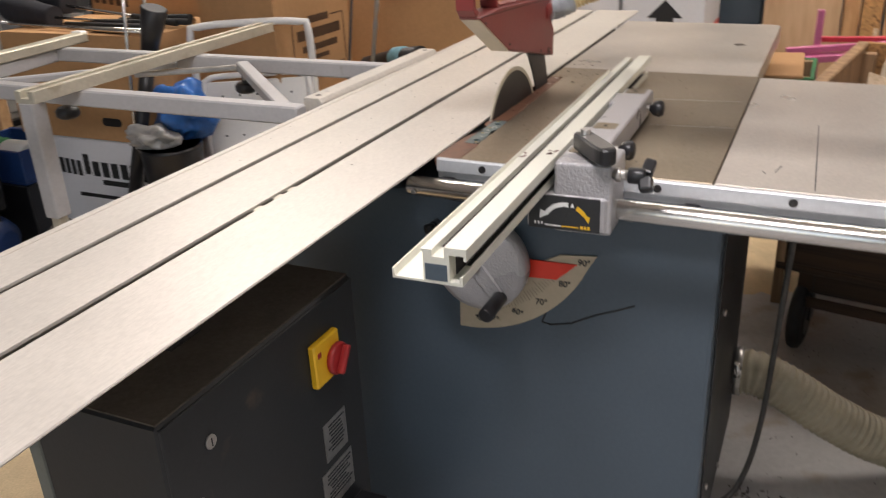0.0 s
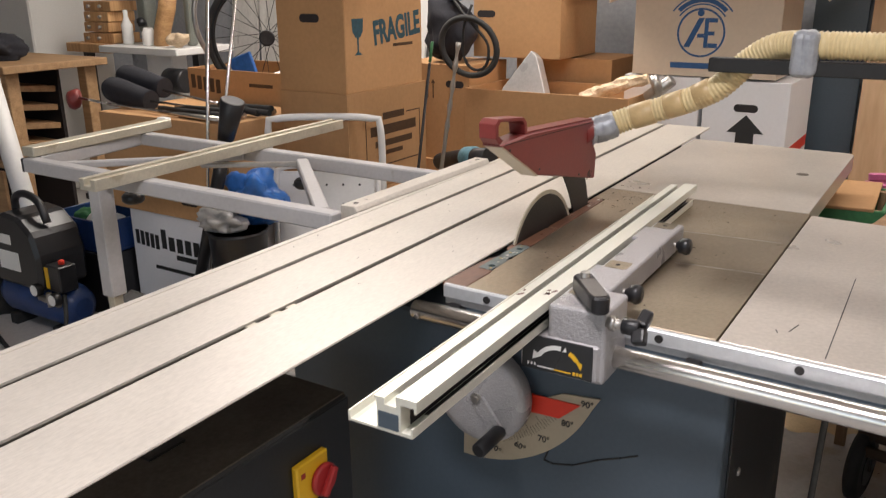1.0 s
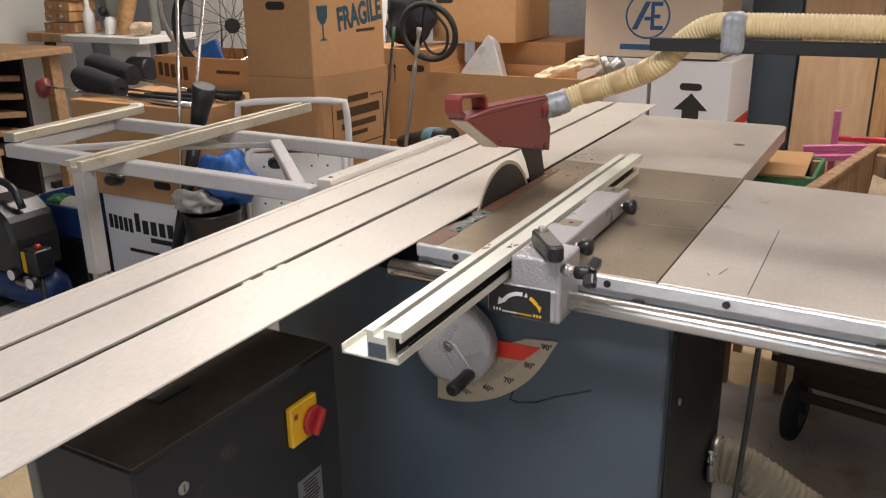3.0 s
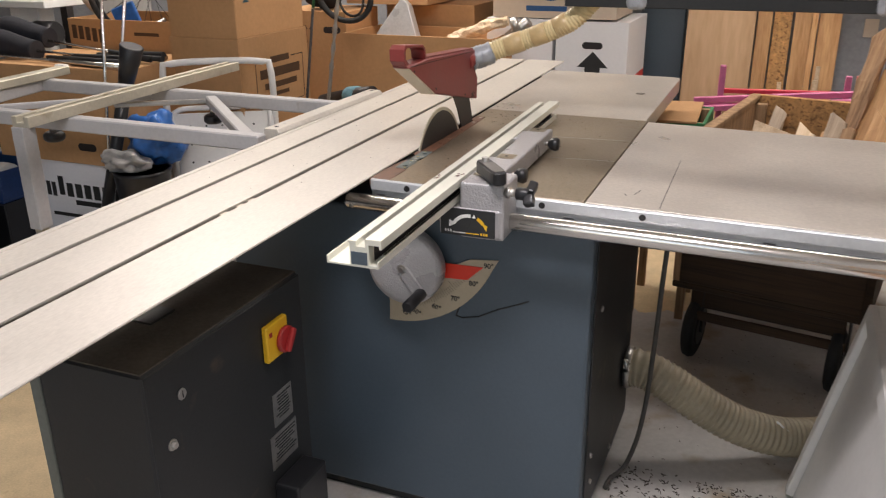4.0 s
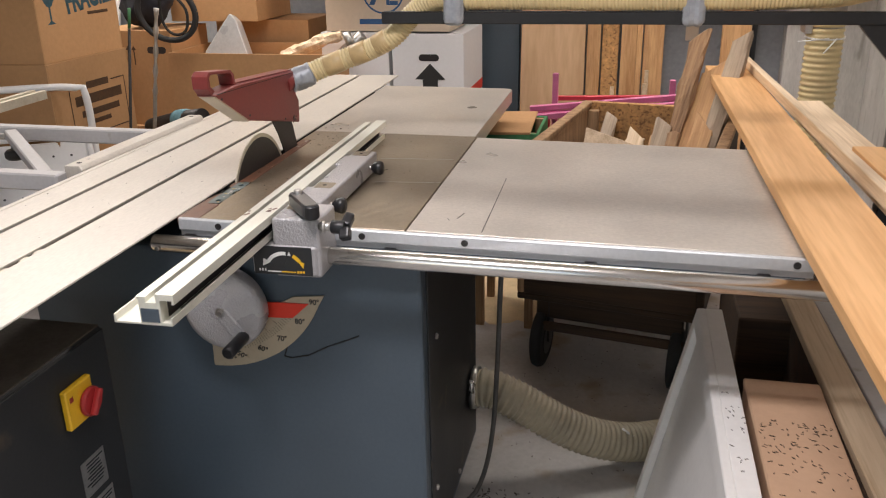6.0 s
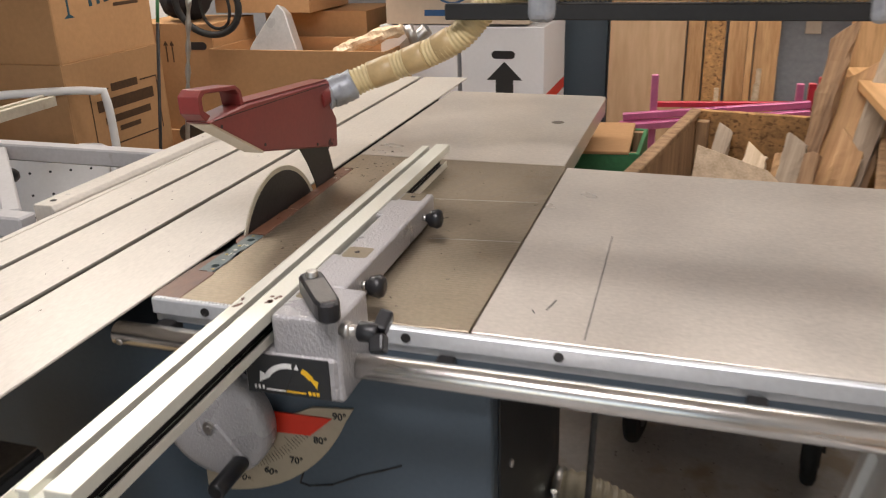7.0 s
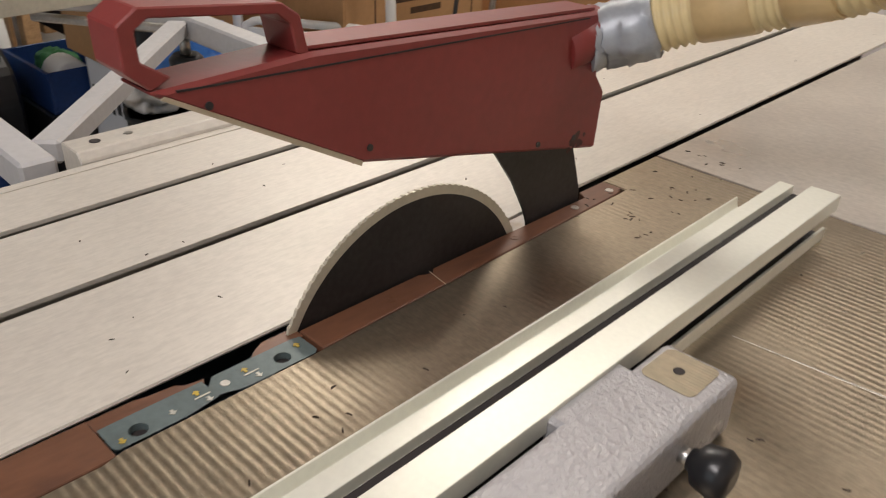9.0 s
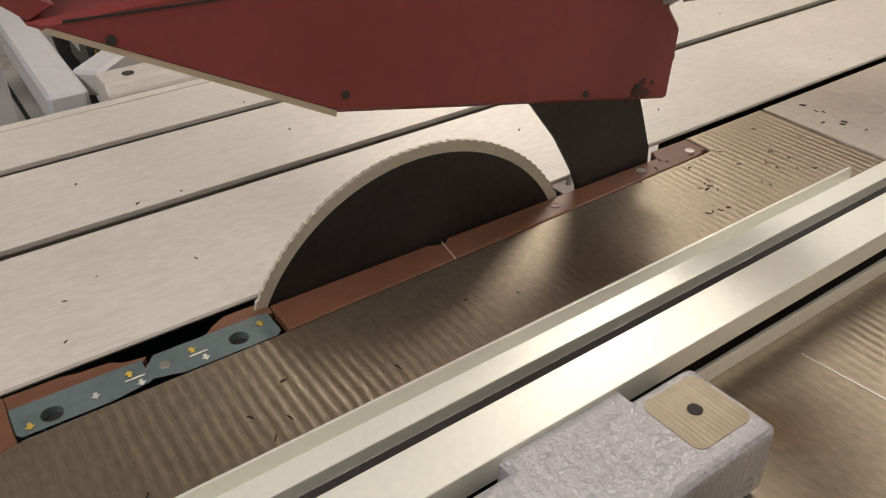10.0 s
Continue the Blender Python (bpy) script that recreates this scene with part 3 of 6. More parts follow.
def rounded(x0, x1, y0, y1, z0, z1, r):
    """A plate with rounded corners, lying flat."""
    pts = []
    for cx, cy, a0 in ((x1 - r, y1 - r, 0), (x0 + r, y1 - r, 90), (x0 + r, y0 + r, 180), (x1 - r, y0 + r, 270)):
        pts += [(cx + r * math.cos(radians(a0 + 18 * k)), cy + r * math.sin(radians(a0 + 18 * k))) for k in range(6)]
    return prism(pts, "z", z0, z1)


def lathe(c, prof, seg=40):
    """Turns (radius, y) pairs about the y axis through c."""
    bm = bmesh.new()
    rows = []
    for r, y in prof:
        if r == 0:
            rows.append([bm.verts.new((c[0], c[1] + y, c[2]))] * seg)
        else:
            rows.append([bm.verts.new((c[0] + r * math.cos(2 * math.pi * k / seg), c[1] + y, c[2] + r * math.sin(2 * math.pi * k / seg))) for k in range(seg)])
    for a, b in zip(rows, rows[1:]):
        for k in range(seg):
            q = [a[k], a[(k + 1) % seg], b[(k + 1) % seg], b[k]]
            q = list(dict.fromkeys(q))
            f = bm.faces.new(q)
            f.smooth = True
    bmesh.ops.recalc_face_normals(bm, faces=bm.faces[:])
    return bm


def plate_with_holes():
    """The adjuster plate: two through holes are left open between its strips."""
    bm = bmesh.new()
    y0, y1, x0, x1 = -0.134, 0.029, -0.0175, 0.0098
    z = TOP + 0.0006

    def cell(ya, yb, cx, cy, r):
        seg = 32
        outer, inner = [], []
        for k in range(seg):
            a = 2 * math.pi * (k + 0.5) / seg
            c, s = math.cos(a), math.sin(a)
            inner.append((cx + r * c, cy + r * s))
            t = min(((x1 if c > 0 else x0) - cx) / c if abs(c) > 1e-6 else 9, ((yb if s > 0 else ya) - cy) / s if abs(s) > 1e-6 else 9)
            outer.append((cx + t * c, cy + t * s))
        for k in range(seg):
            j = (k + 1) % seg
            quad = [outer[k], outer[j], inner[j], inner[k]]
            bm.faces.new([bm.verts.new((*p, z)) for p in quad])
            bm.faces.new([bm.verts.new((*p, q)) for p, q in ((inner[k], z), (inner[j], z), (inner[j], z - 0.012), (inner[k], z - 0.012))])

    cell(y0, -0.056, 0.0, -0.113, 0.0066)
    cell(-0.056, y1, -0.002, 0.003, 0.0066)
    bmesh.ops.remove_doubles(bm, verts=bm.verts[:], dist=1e-5)
    bmesh.ops.recalc_face_normals(bm, faces=bm.faces[:])
    return bm


def arrow_print(x, y, s):
    z0, z1 = TOP + 0.0008, TOP + 0.0012
    k = 0.0045 * s
    return prism([(x + a * k, y + b * 0.006 * 0.5) for a, b in ((1.3, -0.4), (0.1, -0.4), (0.1, -1.0), (-1.2, 0), (0.1, 1.0), (0.1, 0.4), (1.3, 0.4))], "z", z0, z1)


def gauge_plate():
    cx, cz, R = 0.0, 0.797, 0.268
    pts = [(-0.006, 0.60), (0.10, 0.66), (0.193, 0.708), (0.2605, 0.715)]
    for i in range(1, 18):
        a = radians(-20 - 71.5 * i / 17)
        pts.append((cx + R * math.cos(a), cz + R * math.sin(a)))
    return prism(pts, "y", -0.2048, -0.2006)


def blade(c, r):
    """A toothed disc in the plane of y and z."""
    pts = []
    n = 120
    for k in range(n):
        for da, rr in ((0.0, r - 0.0009), (0.3, r - 0.0007), (0.45, r), (0.75, r - 0.0001), (0.85, r - 0.001)):
            a = -2 * math.pi * (k + da) / n
            pts.append((c[1] + rr * math.cos(a), c[2] + rr * math.sin(a)))
    bm = bmesh.new()
    ring_in = [(c[1] + (r - 0.009) * math.cos(-2 * math.pi * k / len(pts)), c[2] + (r - 0.009) * math.sin(-2 * math.pi * k / len(pts))) for k in range(len(pts))]
    sides = [[[bm.verts.new((x, *p)) for p in q] for q in (pts, ring_in)] for x in (c[0] - 0.0016, c[0] + 0.0016)]
    m = len(pts)
    for k in range(m):
        j = (k + 1) % m
        (a0, a1), (b0, b1) = sides
        for f in ((a0[k], a0[j], a1[j], a1[k]), (b0[k], b0[j], b1[j], b1[k]), (a0[k], a0[j], b0[j], b0[k]), (a1[k], a1[j], b1[j], b1[k])):
            bm.faces.new(f)
    bmesh.ops.recalc_face_normals(bm, faces=bm.faces[:])
    return bm


table_saw()


def sliding_table():
    t = thing("sliding_table", (-0.034, 0.0, 0.70), "long pale aluminium sliding table with two slots", "sliding table", turn=0.9)
    y0, y1, top = -1.42, 1.572, TOP + 0.002
    strips = ((-0.438, -0.342), (-0.328, -0.202), (-0.188, -0.037))
    for i, (a, b) in enumerate(strips):
        l, r = (0.0, 0.009) if i == 0 else (0.009, 0.009) if i == 1 else (0.009, 0.0)
        if i < 2:
            sec = [(a + l, top - 0.018), (b - r, top - 0.018), (b - r, top - 0.0045), (b, top - 0.0045), (b, top - 0.0004), (b - 0.0004, top), (a + 0.0004, top), (a, top - 0.0004), (a, top - 0.0045), (a + l, top - 0.0046)]
        else:
            sec = [(a + l, top - 0.018), (b - 0.03, top - 0.018), (b - 0.026, top - 0.005), (b - 0.001, top - 0.004), (b, top - 0.002), (b - 0.001, top), (a + 0.0004, top), (a, top - 0.0004), (a, top - 0.0045), (a + l, top - 0.0046)]
        part("deck_strip", prism(sec, "y", y0, y1), SLIDE, t)
    part("edge_lip", bx(-0.4385, -0.425, y0 + 0.01, y1 - 0.01, top, top + 0.0012), SLIDE, t)
    part("beam", prism([(-0.42, top - 0.055), (-0.31, top - 0.055), (-0.29, top - 0.0185), (-0.43, top - 0.0185)], "y", y0 + 0.003, y1 - 0.003), DARK_STEEL, t, "dark underside beam")
    # slot floors coloured near-black for the shade down in the slots
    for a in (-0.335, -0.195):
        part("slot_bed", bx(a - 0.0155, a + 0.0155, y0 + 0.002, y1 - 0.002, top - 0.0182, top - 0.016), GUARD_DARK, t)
    for y in (-0.545, -0.49, -0.452):
        part("slot_nut", bx(-0.2005, -0.1895, y - 0.012, y + 0.010, top - 0.014, top - 0.003, 0.001), ALU_OLD, t)
    part("carriage", bx(-0.42, -0.31, -0.19, 0.9, 0.80, 0.826), DARK, t, "dark steel carriage rail")
    for o in t.children:
        o.data.transform(t.matrix_basis.to_3x3().to_4x4())
    return t


sliding_table()


def control_box():
    c = thing("control_box", (-0.25, -0.63, 0), "dark grey switch cabinet under the sliding table with a rotary switch", "electrical cabinet")
    x1, y0, y1, z1 = -0.134, -0.878, -0.385, 0.70
    part("housing", bx(-0.372, x1 - 0.004, y0, y1, 0.05, z1, 0.004), DARK, c)
    part("foot", bx(-0.36, x1 - 0.03, y0 + 0.02, y1 - 0.02, 0.0, 0.05), DARK, c)
    part("top_sheet", bx(-0.370, x1 - 0.008, y0 + 0.004, y1 - 0.004, z1, z1 + 0.003), DUSTY, c, "top sheet thick with sawdust")
    part("latch_plate", bx(-0.33, -0.25, y0 + 0.16, y0 + 0.23, z1 + 0.003, z1 + 0.008, 0.001), DARK_STEEL, c)
    door = part("door", bx(x1 - 0.004, x1, y0 + 0.002, y1 - 0.002, 0.052, z1 - 0.004, 0.0015), DARK, c)
    part("edge_strip", bx(-0.401, -0.375, y0 + 0.002, y0 + 0.04, 0.0, z1 - 0.005, 0.002), MACHINE_GREEN, c)
    part("lock", rod((x1, -0.792, 0.624), (x1 + 0.004, -0.792, 0.624), 0.011, 18, 0.001), STEEL, door)
    part("lock_slot", bx(x1 + 0.004, x1 + 0.0046, -0.793, -0.791, 0.617, 0.631), BLACK_INK, door)
    part("door_knob", join(rod((x1, -0.831, 0.542), (x1 + 0.010, -0.831, 0.542), 0.007, 14, 0.002), rod((x1, -0.831, 0.542), (x1 + 0.003, -0.831, 0.542), 0.011, 14)), STEEL, door)
    sw = part("rotary_switch", bx(x1, x1 + 0.014, -0.542, -0.464, 0.556, 0.638, 0.003), YELLOW, c, "yellow switch plate")
    part("knob", join(rod((x1 + 0.014, -0.484, 0.590), (x1 + 0.026, -0.484, 0.590), 0.029, 28, 0.003), turned(bx(0, 0.012, -0.007, 0.007, -0.026, 0.026, 0.003), pose(x1 + 0.026, -0.484, 0.590, -35))), RED_KNOB, sw, "red rotary knob")
    part("mark", bx(x1 + 0.014, x1 + 0.0146, -0.533, -0.523, 0.612, 0.622), RED_KNOB, sw)
    for ya, yb, za, zb in ((-0.524, -0.452, 0.390, 0.468), (-0.544, -0.444, 0.292, 0.374)):
        pl = part("rating_plate", bx(x1, x1 + 0.0015, ya, yb, za, zb), STEEL, door, "scratched metal rating plate")
        spec = [(random.uniform(-0.006, 0.006), (zb - za) * (0.38 - 0.095 * k), (yb - ya) * random.uniform(0.45, 0.8), 0.003) for k in range(8)]
        part("printed_lines", bars(pose(x1 + 0.0015, (ya + yb) / 2, (za + zb) / 2) @ SIDE, spec), BLACK_INK, pl)
    jb = part("junction_box", bx(x1, x1 + 0.062, -0.545, -0.425, 0.06, 0.262, 0.006, 2), BLACK, c, "black plastic motor box")
    part("warning_sign", prism([(-0.497, 0.168), (-0.467, 0.168), (-0.482, 0.196)], "x", x1 + 0.062, x1 + 0.0628), YELLOW, jb)
    return c


control_box()


def rip_fence():
    f = thing("rip_fence", (0.179, -0.33, TOP), "pale aluminium rip fence on a grey cast bracket", "rip fence", turn=1.43)
    # section across the fence, x to the right and z up from the table; y runs along it
    ya, yb = -0.372, 0.835
    sec = [(-0.060, 0.0), (0.034, 0.0), (0.034, 0.013), (0.031, 0.013), (0.031, 0.005), (0.0175, 0.005), (0.0175, 0.040), (0.036, 0.040), (0.036, 0.034), (0.040, 0.034), (0.040, 0.050), (0.011, 0.050), (0.011, 0.036), (-0.005, 0.036), (-0.005, 0.045), (-0.020, 0.045), (-0.020, 0.041), (-0.017, 0.041), (-0.017, 0.0035), (-0.056, 0.0035), (-0.058, 0.014), (-0.060, 0.014)]
    prof = part("profile", prism([(x, z) for x, z in sec], "y", ya, yb, 0.0004), ALU, f, "pale anodised aluminium profile", local=True)
    # near-black strips paint the shade inside the slot and side groove
    part("slot_grime", bx(-0.0045, 0.0108, ya + 0.03, yb - 0.001, 0.0361, 0.0366), GUARD_DARK, prof, "dark strip painting the shade in the slot", local=True)
    part("groove_grime", bx(0.0176, 0.0182, ya + 0.02, yb - 0.001, 0.006, 0.0395), GUARD_DARK, prof, "dark strip painting the shade in the side groove", local=True)
    part("flange_grime", bx(0.0186, 0.0308, ya + 0.05, yb - 0.001, 0.0052, 0.0058), GUARD_DARK, prof, "dark strip painting the shade in the side groove", local=True)
    # solid block in blue-grey paints the shaded hollow of the profile
    part("end_cavity", bx(-0.0145, 0.0145, ya - 0.0005, ya + 0.02, 0.0045, 0.0265), BLUE, prof, "blue-grey block coloured as the profile's shaded hollow", local=True)
    rnd = random.Random(21)
    for cx, cy, n, top in ((0.028, 0.03, 9, 0.050), (-0.012, 0.02, 5, 0.045)):
        for _ in range(n):
            x, y, w = cx + rnd.uniform(-0.006, 0.006), cy + rnd.uniform(-0.013, 0.013), rnd.uniform(0.0015, 0.004)
            part("paint_scuff", prism([(x - w, y - w * 0.6), (x + w * 0.4, y - w), (x + w, y + w * 0.3), (x - w * 0.2, y + w * 1.2)], "z", top, top + 0.0003), PHENOLIC, prof, "reddish paint rub", local=True)
    # cast arm behind the profile
    arm = part("arm", join(bx(0.048, 0.104, 0.088, 0.503, 0.003, 0.047, 0.005, 3), bx(0.036, 0.056, 0.125, 0.20, 0.012, 0.0465, 0.003), bx(0.036, 0.056, 0.38, 0.46, 0.012, 0.0465, 0.003)), LILAC, f, "grey hammer-painted cast arm", local=True)
    for y in (0.210, 0.478):
        pad = part("milled_pad", rounded(0.054, 0.093, y - 0.020, y + 0.020, 0.046, 0.0474, 0.006), PAD, arm, local=True)
        part("threaded_hole", turned(ring(0.0001, 0.004, 0, 0.0004, 16), pose(0.0725, y, 0.0474)), GUARD_DARK, pad, local=True)
    head = part("head", bx(0.042, 0.134, -0.010, 0.088, -0.068, 0.047, 0.006, 3), LILAC, f, "grey hammer-painted cast head", local=True)
    part("lower_shoe", bx(0.0, 0.128, -0.014, 0.07, -0.064, -0.005, 0.004), LILAC, head, local=True)
    part("milled_pad", rounded(0.050, 0.090, 0.045, 0.082, 0.046, 0.0474, 0.006), PAD, head, local=True)
    st = part("sticker", bx(0.004, 0.118, -0.0162, -0.0138, -0.062, -0.006, 0.0005), DARK, head, "dark angle sticker with white and yellow arrows", local=True)
    m = pose(0.064, -0.0163, -0.056) @ FRONT
    part("arc_arrow", join(turned(ring(0.0335, 0.0405, 0, 0.0005, 24, radians(82), radians(148)), m), prism([(0.0235, -0.030), (0.0375, -0.037), (0.0215, -0.0455)], "y", -0.0168, -0.0163)), WHITE_INK, st, "white curved arrow", local=True)
    part("yellow_arrow", join(turned(ring(0.0335, 0.0405, 0, 0.0005, 12, radians(36), radians(62)), m), prism([(0.089, -0.030), (0.103, -0.037), (0.1005, -0.0475)], "y", -0.0168, -0.0163)), YELLOW, st, "yellow curved arrow", local=True)
    part("pivot_mark", turned(ring(0.0001, 0.0066, 0, 0.0007, 20), pose(0.0745, -0.0163, -0.019) @ FRONT), BLACK_INK, st, local=True)
    part("pivot_triangle", prism([(0.0712, -0.0225), (0.0778, -0.0225), (0.0752, -0.0148)], "y", -0.0174, -0.0169), WHITE_INK, st, local=True)
    part("angle_line", turned(bx(-0.0009, 0.0009, -0.0005, 0, -0.019, 0.019), pose(0.0655, -0.0163, -0.037, 0, 24)), BLACK_INK, st, local=True)
    part("base_line", bx(0.030, 0.057, -0.0167, -0.0163, -0.0565, -0.0545), WHITE_INK, st, local=True)
    part("base_line", bx(0.058, 0.085, -0.0167, -0.0163, -0.0565, -0.0545), YELLOW, st, local=True)
    for x in (0.0135, 0.019, 0.0245):
        part("small_print", bx(x, x + 0.0028, -0.0167, -0.0163, -0.0555, -0.0505), WHITE_INK, st, local=True)
    for x in (0.088, 0.0935, 0.099):
        part("small_print", bx(x, x + 0.004, -0.0167, -0.0163, -0.0575, -0.0525), YELLOW, st, local=True)
    # clamping lever on the head
    d = pose(0.077, 0.047, 0, 0, 0, -143)
    lev = part("lever", turned(prism([(-0.016, -0.012), (-0.009, -0.018), (0.009, -0.018), (0.016, -0.012), (0.0155, 0.074), (0.013, 0.088), (0.006, 0.094), (-0.006, 0.094), (-0.013, 0.088), (-0.0155, 0.074)], "z", 0.052, 0.078, 0.003), d), BLACK, f, "black clamping lever", local=True)
    part("lever_cover", turned(prism([(-0.0125, 0.012), (0.0125, 0.012), (0.0125, 0.072), (0.010, 0.085), (-0.010, 0.085), (-0.0125, 0.072)], "z", 0.078, 0.0792, 0.0004), d), LEVER_GREY, lev, "brushed steel cover", local=True)
    part("lever_bolt", rod((0.077, 0.047, 0.046), (0.077, 0.047, 0.086), 0.0075, 14, 0.001), STEEL, lev, local=True)

    def knob(y, z, x0=0.104):
        k = part("clamp_knob", loft([(x0 + a, y, z) for a in (0.006, 0.009, 0.013, 0.026, 0.032, 0.034)], [0.007, 0.008, 0.014, 0.0168, 0.0135, 0.007], 20), BLACK, f, "black round clamping knob", local=True)
        part("stud", rod((x0 - 0.002, y, z), (x0 + 0.008, y, z), 0.006, 12), STEEL, k, local=True)

    knob(0.145, 0.026)
    knob(0.433, 0.026)
    wing = pose(0.178, -0.002, 0.033, 0, 0, 0)
    sk = part("star_knob", turned(join(rod((-0.022, 0, 0), (0.004, 0, 0), 0.0125, 16, 0.002), turned(bx(-0.006, 0.012, -0.010, 0.010, 0.002, 0.032, 0.004, 2), pose(0, 0, 0, -62, 12)), turned(bx(-0.006, 0.014, -0.010, 0.010, 0.002, 0.025, 0.004, 2), pose(0, 0, 0, 140, -12))), wing), BLACK, f, "black wing knob", local=True)
    part("stud", join(rod((0.132, -0.002, 0.033), (0.158, -0.002, 0.033), 0.008, 12), rod((0.137, -0.002, 0.033), (0.146, -0.002, 0.033), 0.0115, 6)), STEEL, sk, local=True)
    return f


rip_fence()


def blade_guard():
    g = thing("blade_guard", (-0.03, 0.38, 0.94), "red sheet steel blade guard with a looped handle", "blade guard")
    xa, xb = -0.052, -0.010
    side = [(-0.068, 1.098), (0.091, 1.011), (0.394, 0.944), (0.399, 1.003), (0.384, 1.022), (0.376, 1.083), (0.05, 1.102)]
    part("hood", prism([(y, z) for y, z in side], "x", xa, xb, 0.003), RED, g)
    part("lower_edge", prism([(-0.06, 1.0925), (0.091, 1.0085), (0.092, 1.0125), (-0.055, 1.0965)], "x", xa + 0.004, xb - 0.001), GOLD, g, "pale worn lower edge")
    part("top_seam", prism([(-0.05, 1.0955), (0.36, 1.0785), (0.36, 1.0795), (-0.05, 1.0968)], "x", xb - 0.001, xb + 0.0006), GUARD_DARK, g)
    part("top_plate", prism([(0.045, 1.1035), (0.372, 1.084), (0.372, 1.0865), (0.045, 1.106)], "x", xa + 0.004, xb - 0.004), RED, g)
    loop = [(-0.064, 1.098), (-0.079, 1.112), (-0.080, 1.138), (-0.066, 1.147), (0.030, 1.137), (0.044, 1.127), (0.050, 1.100)]
    pts = [(a, b) for a, b in loop]
    inner = [(-0.05, 1.104), (-0.068, 1.116), (-0.069, 1.134), (-0.06, 1.140), (0.027, 1.130), (0.036, 1.122), (0.040, 1.102)]
    part("handle", prism(pts + inner[::-1], "x", xa + 0.003, xb - 0.003, 0.001), RED, g, "red strip handle")
    for y, z in ((-0.03, 1.083), (0.098, 1.022), (0.355, 0.965), (0.30, 0.972)):
        part("rivet", rod((xb, y, z), (xb + 0.0012, y, z), 0.0028, 10), DARK_STEEL, g)
    rnd = random.Random(5)
    for y, z, r in ((0.356, 0.960, 0.0075), (0.366, 0.956, 0.006), (0.362, 0.967, 0.0045), (0.349, 0.953, 0.004), (0.372, 0.964, 0.003)):
        pts = [(y + r * rnd.uniform(0.6, 1.15) * math.cos(k * 0.5236), z + 0.8 * r * rnd.uniform(0.6, 1.15) * math.sin(k * 0.5236)) for k in range(12)]
        part("soot_mark", prism(pts, "x", xb, xb + 0.0003), SOOT, g, "sooty scorch mark")
    part("clamp_screw", rod((-0.03, 0.397, 0.975), (-0.03, 0.412, 0.972), 0.007, 12, 0.001), BLACK, g)
    part("spigot", rod((-0.031, 0.34, 1.050), (-0.027, 0.395, 1.058), 0.026, 20), RED, g)
    return g


blade_guard()


def crumpled(points, r):
    bm = loft(smooth_path(points, 0.004), r, 28)
    for v in bm.verts:
        v.co += Vector((0.4, 1, 1)) * (0.005 * noise.noise(v.co * 85) + 0.003 * noise.noise(v.co * 210))
    return bm


def taped(x):
    bm = bx(x - 0.026, x + 0.026, 0.380, 0.443, 1.196, 1.2885, 0.016, 3)
    bmesh.ops.subdivide_edges(bm, edges=bm.edges[:], cuts=3, use_grid_fill=True)
    for v in bm.verts:
        v.co += Vector((0.6, 1, 0.6)) * 0.003 * noise.noise(Vector((v.co.x * 90, v.co.y * 20, v.co.z * 14)))
    return bm


def hood_hose():
    h = thing("extraction_hose", (0.3, 0.41, 1.225), "cream ribbed extraction hose taped to the guard and the arm", "hose")
    path = [(-0.018, 0.405, 1.052), (0.05, 0.435, 1.083), (0.125, 0.45, 1.110), (0.19, 0.45, 1.135), (0.245, 0.45, 1.165), (0.30, 0.45, 1.220), (0.36, 0.44, 1.254), (0.46, 0.415, 1.259), (0.64, 0.41, 1.259), (0.8, 0.41, 1.257), (1.0, 0.41, 1.258), (1.2, 0.42, 1.26), (1.34, 0.46, 1.268), (1.44, 0.60, 1.30), (1.50, 0.9, 1.42), (1.56, 1.4, 1.55), (1.60, 1.85, 1.45), (1.60, 2.0, 1.2)]
    part("hose", ribbed(path, 0.0265, 0.0085, 0.0018), HOSE, h)
    for k in (1, 2, 3):
        part("tape_wrap", loft([Vector(path[k]).lerp(Vector(path[k + 1]), u) for u in (0.1, 0.12, 0.5, 0.7, 0.72)], [0.0268, 0.0282, 0.0284, 0.0282, 0.0268], 22), HOSE_TAPE, h, "tan tape wrapped round the hose")
    part("tape_joint", crumpled([(-0.030, 0.375, 1.048), (-0.022, 0.394, 1.053), (0.004, 0.412, 1.062), (0.022, 0.422, 1.070)], 0.030), TAPE, h, "grey tape joint")
    for x in (0.415, 0.985):
        part("tape_band", taped(x), TAPE, h, "grey tape band round hose and arm")
    return h


hood_hose()


def support_arm():
    a = thing("support_arm", (1.47, 0.41, 0), "black steel arm and post that carry the hose", "support arm")
    part("beam", bx(0.23, 1.70, 0.395, 0.425, 1.200, 1.229, 0.002), BLACK_STEEL, a)
    part("post", bx(1.444, 1.486, 0.388, 0.432, 0.0, 1.20, 0.002), BLACK_STEEL, a)
    part("gusset", prism([(1.345, 1.20), (1.444, 1.20), (1.444, 1.09)], "y", 0.40, 0.42), BLACK_STEEL, a)
    part("foot_plate", bx(1.39, 1.54, 0.33, 0.49, 0.0, 0.008, 0.001), BLACK_STEEL, a)
    return a


support_arm()


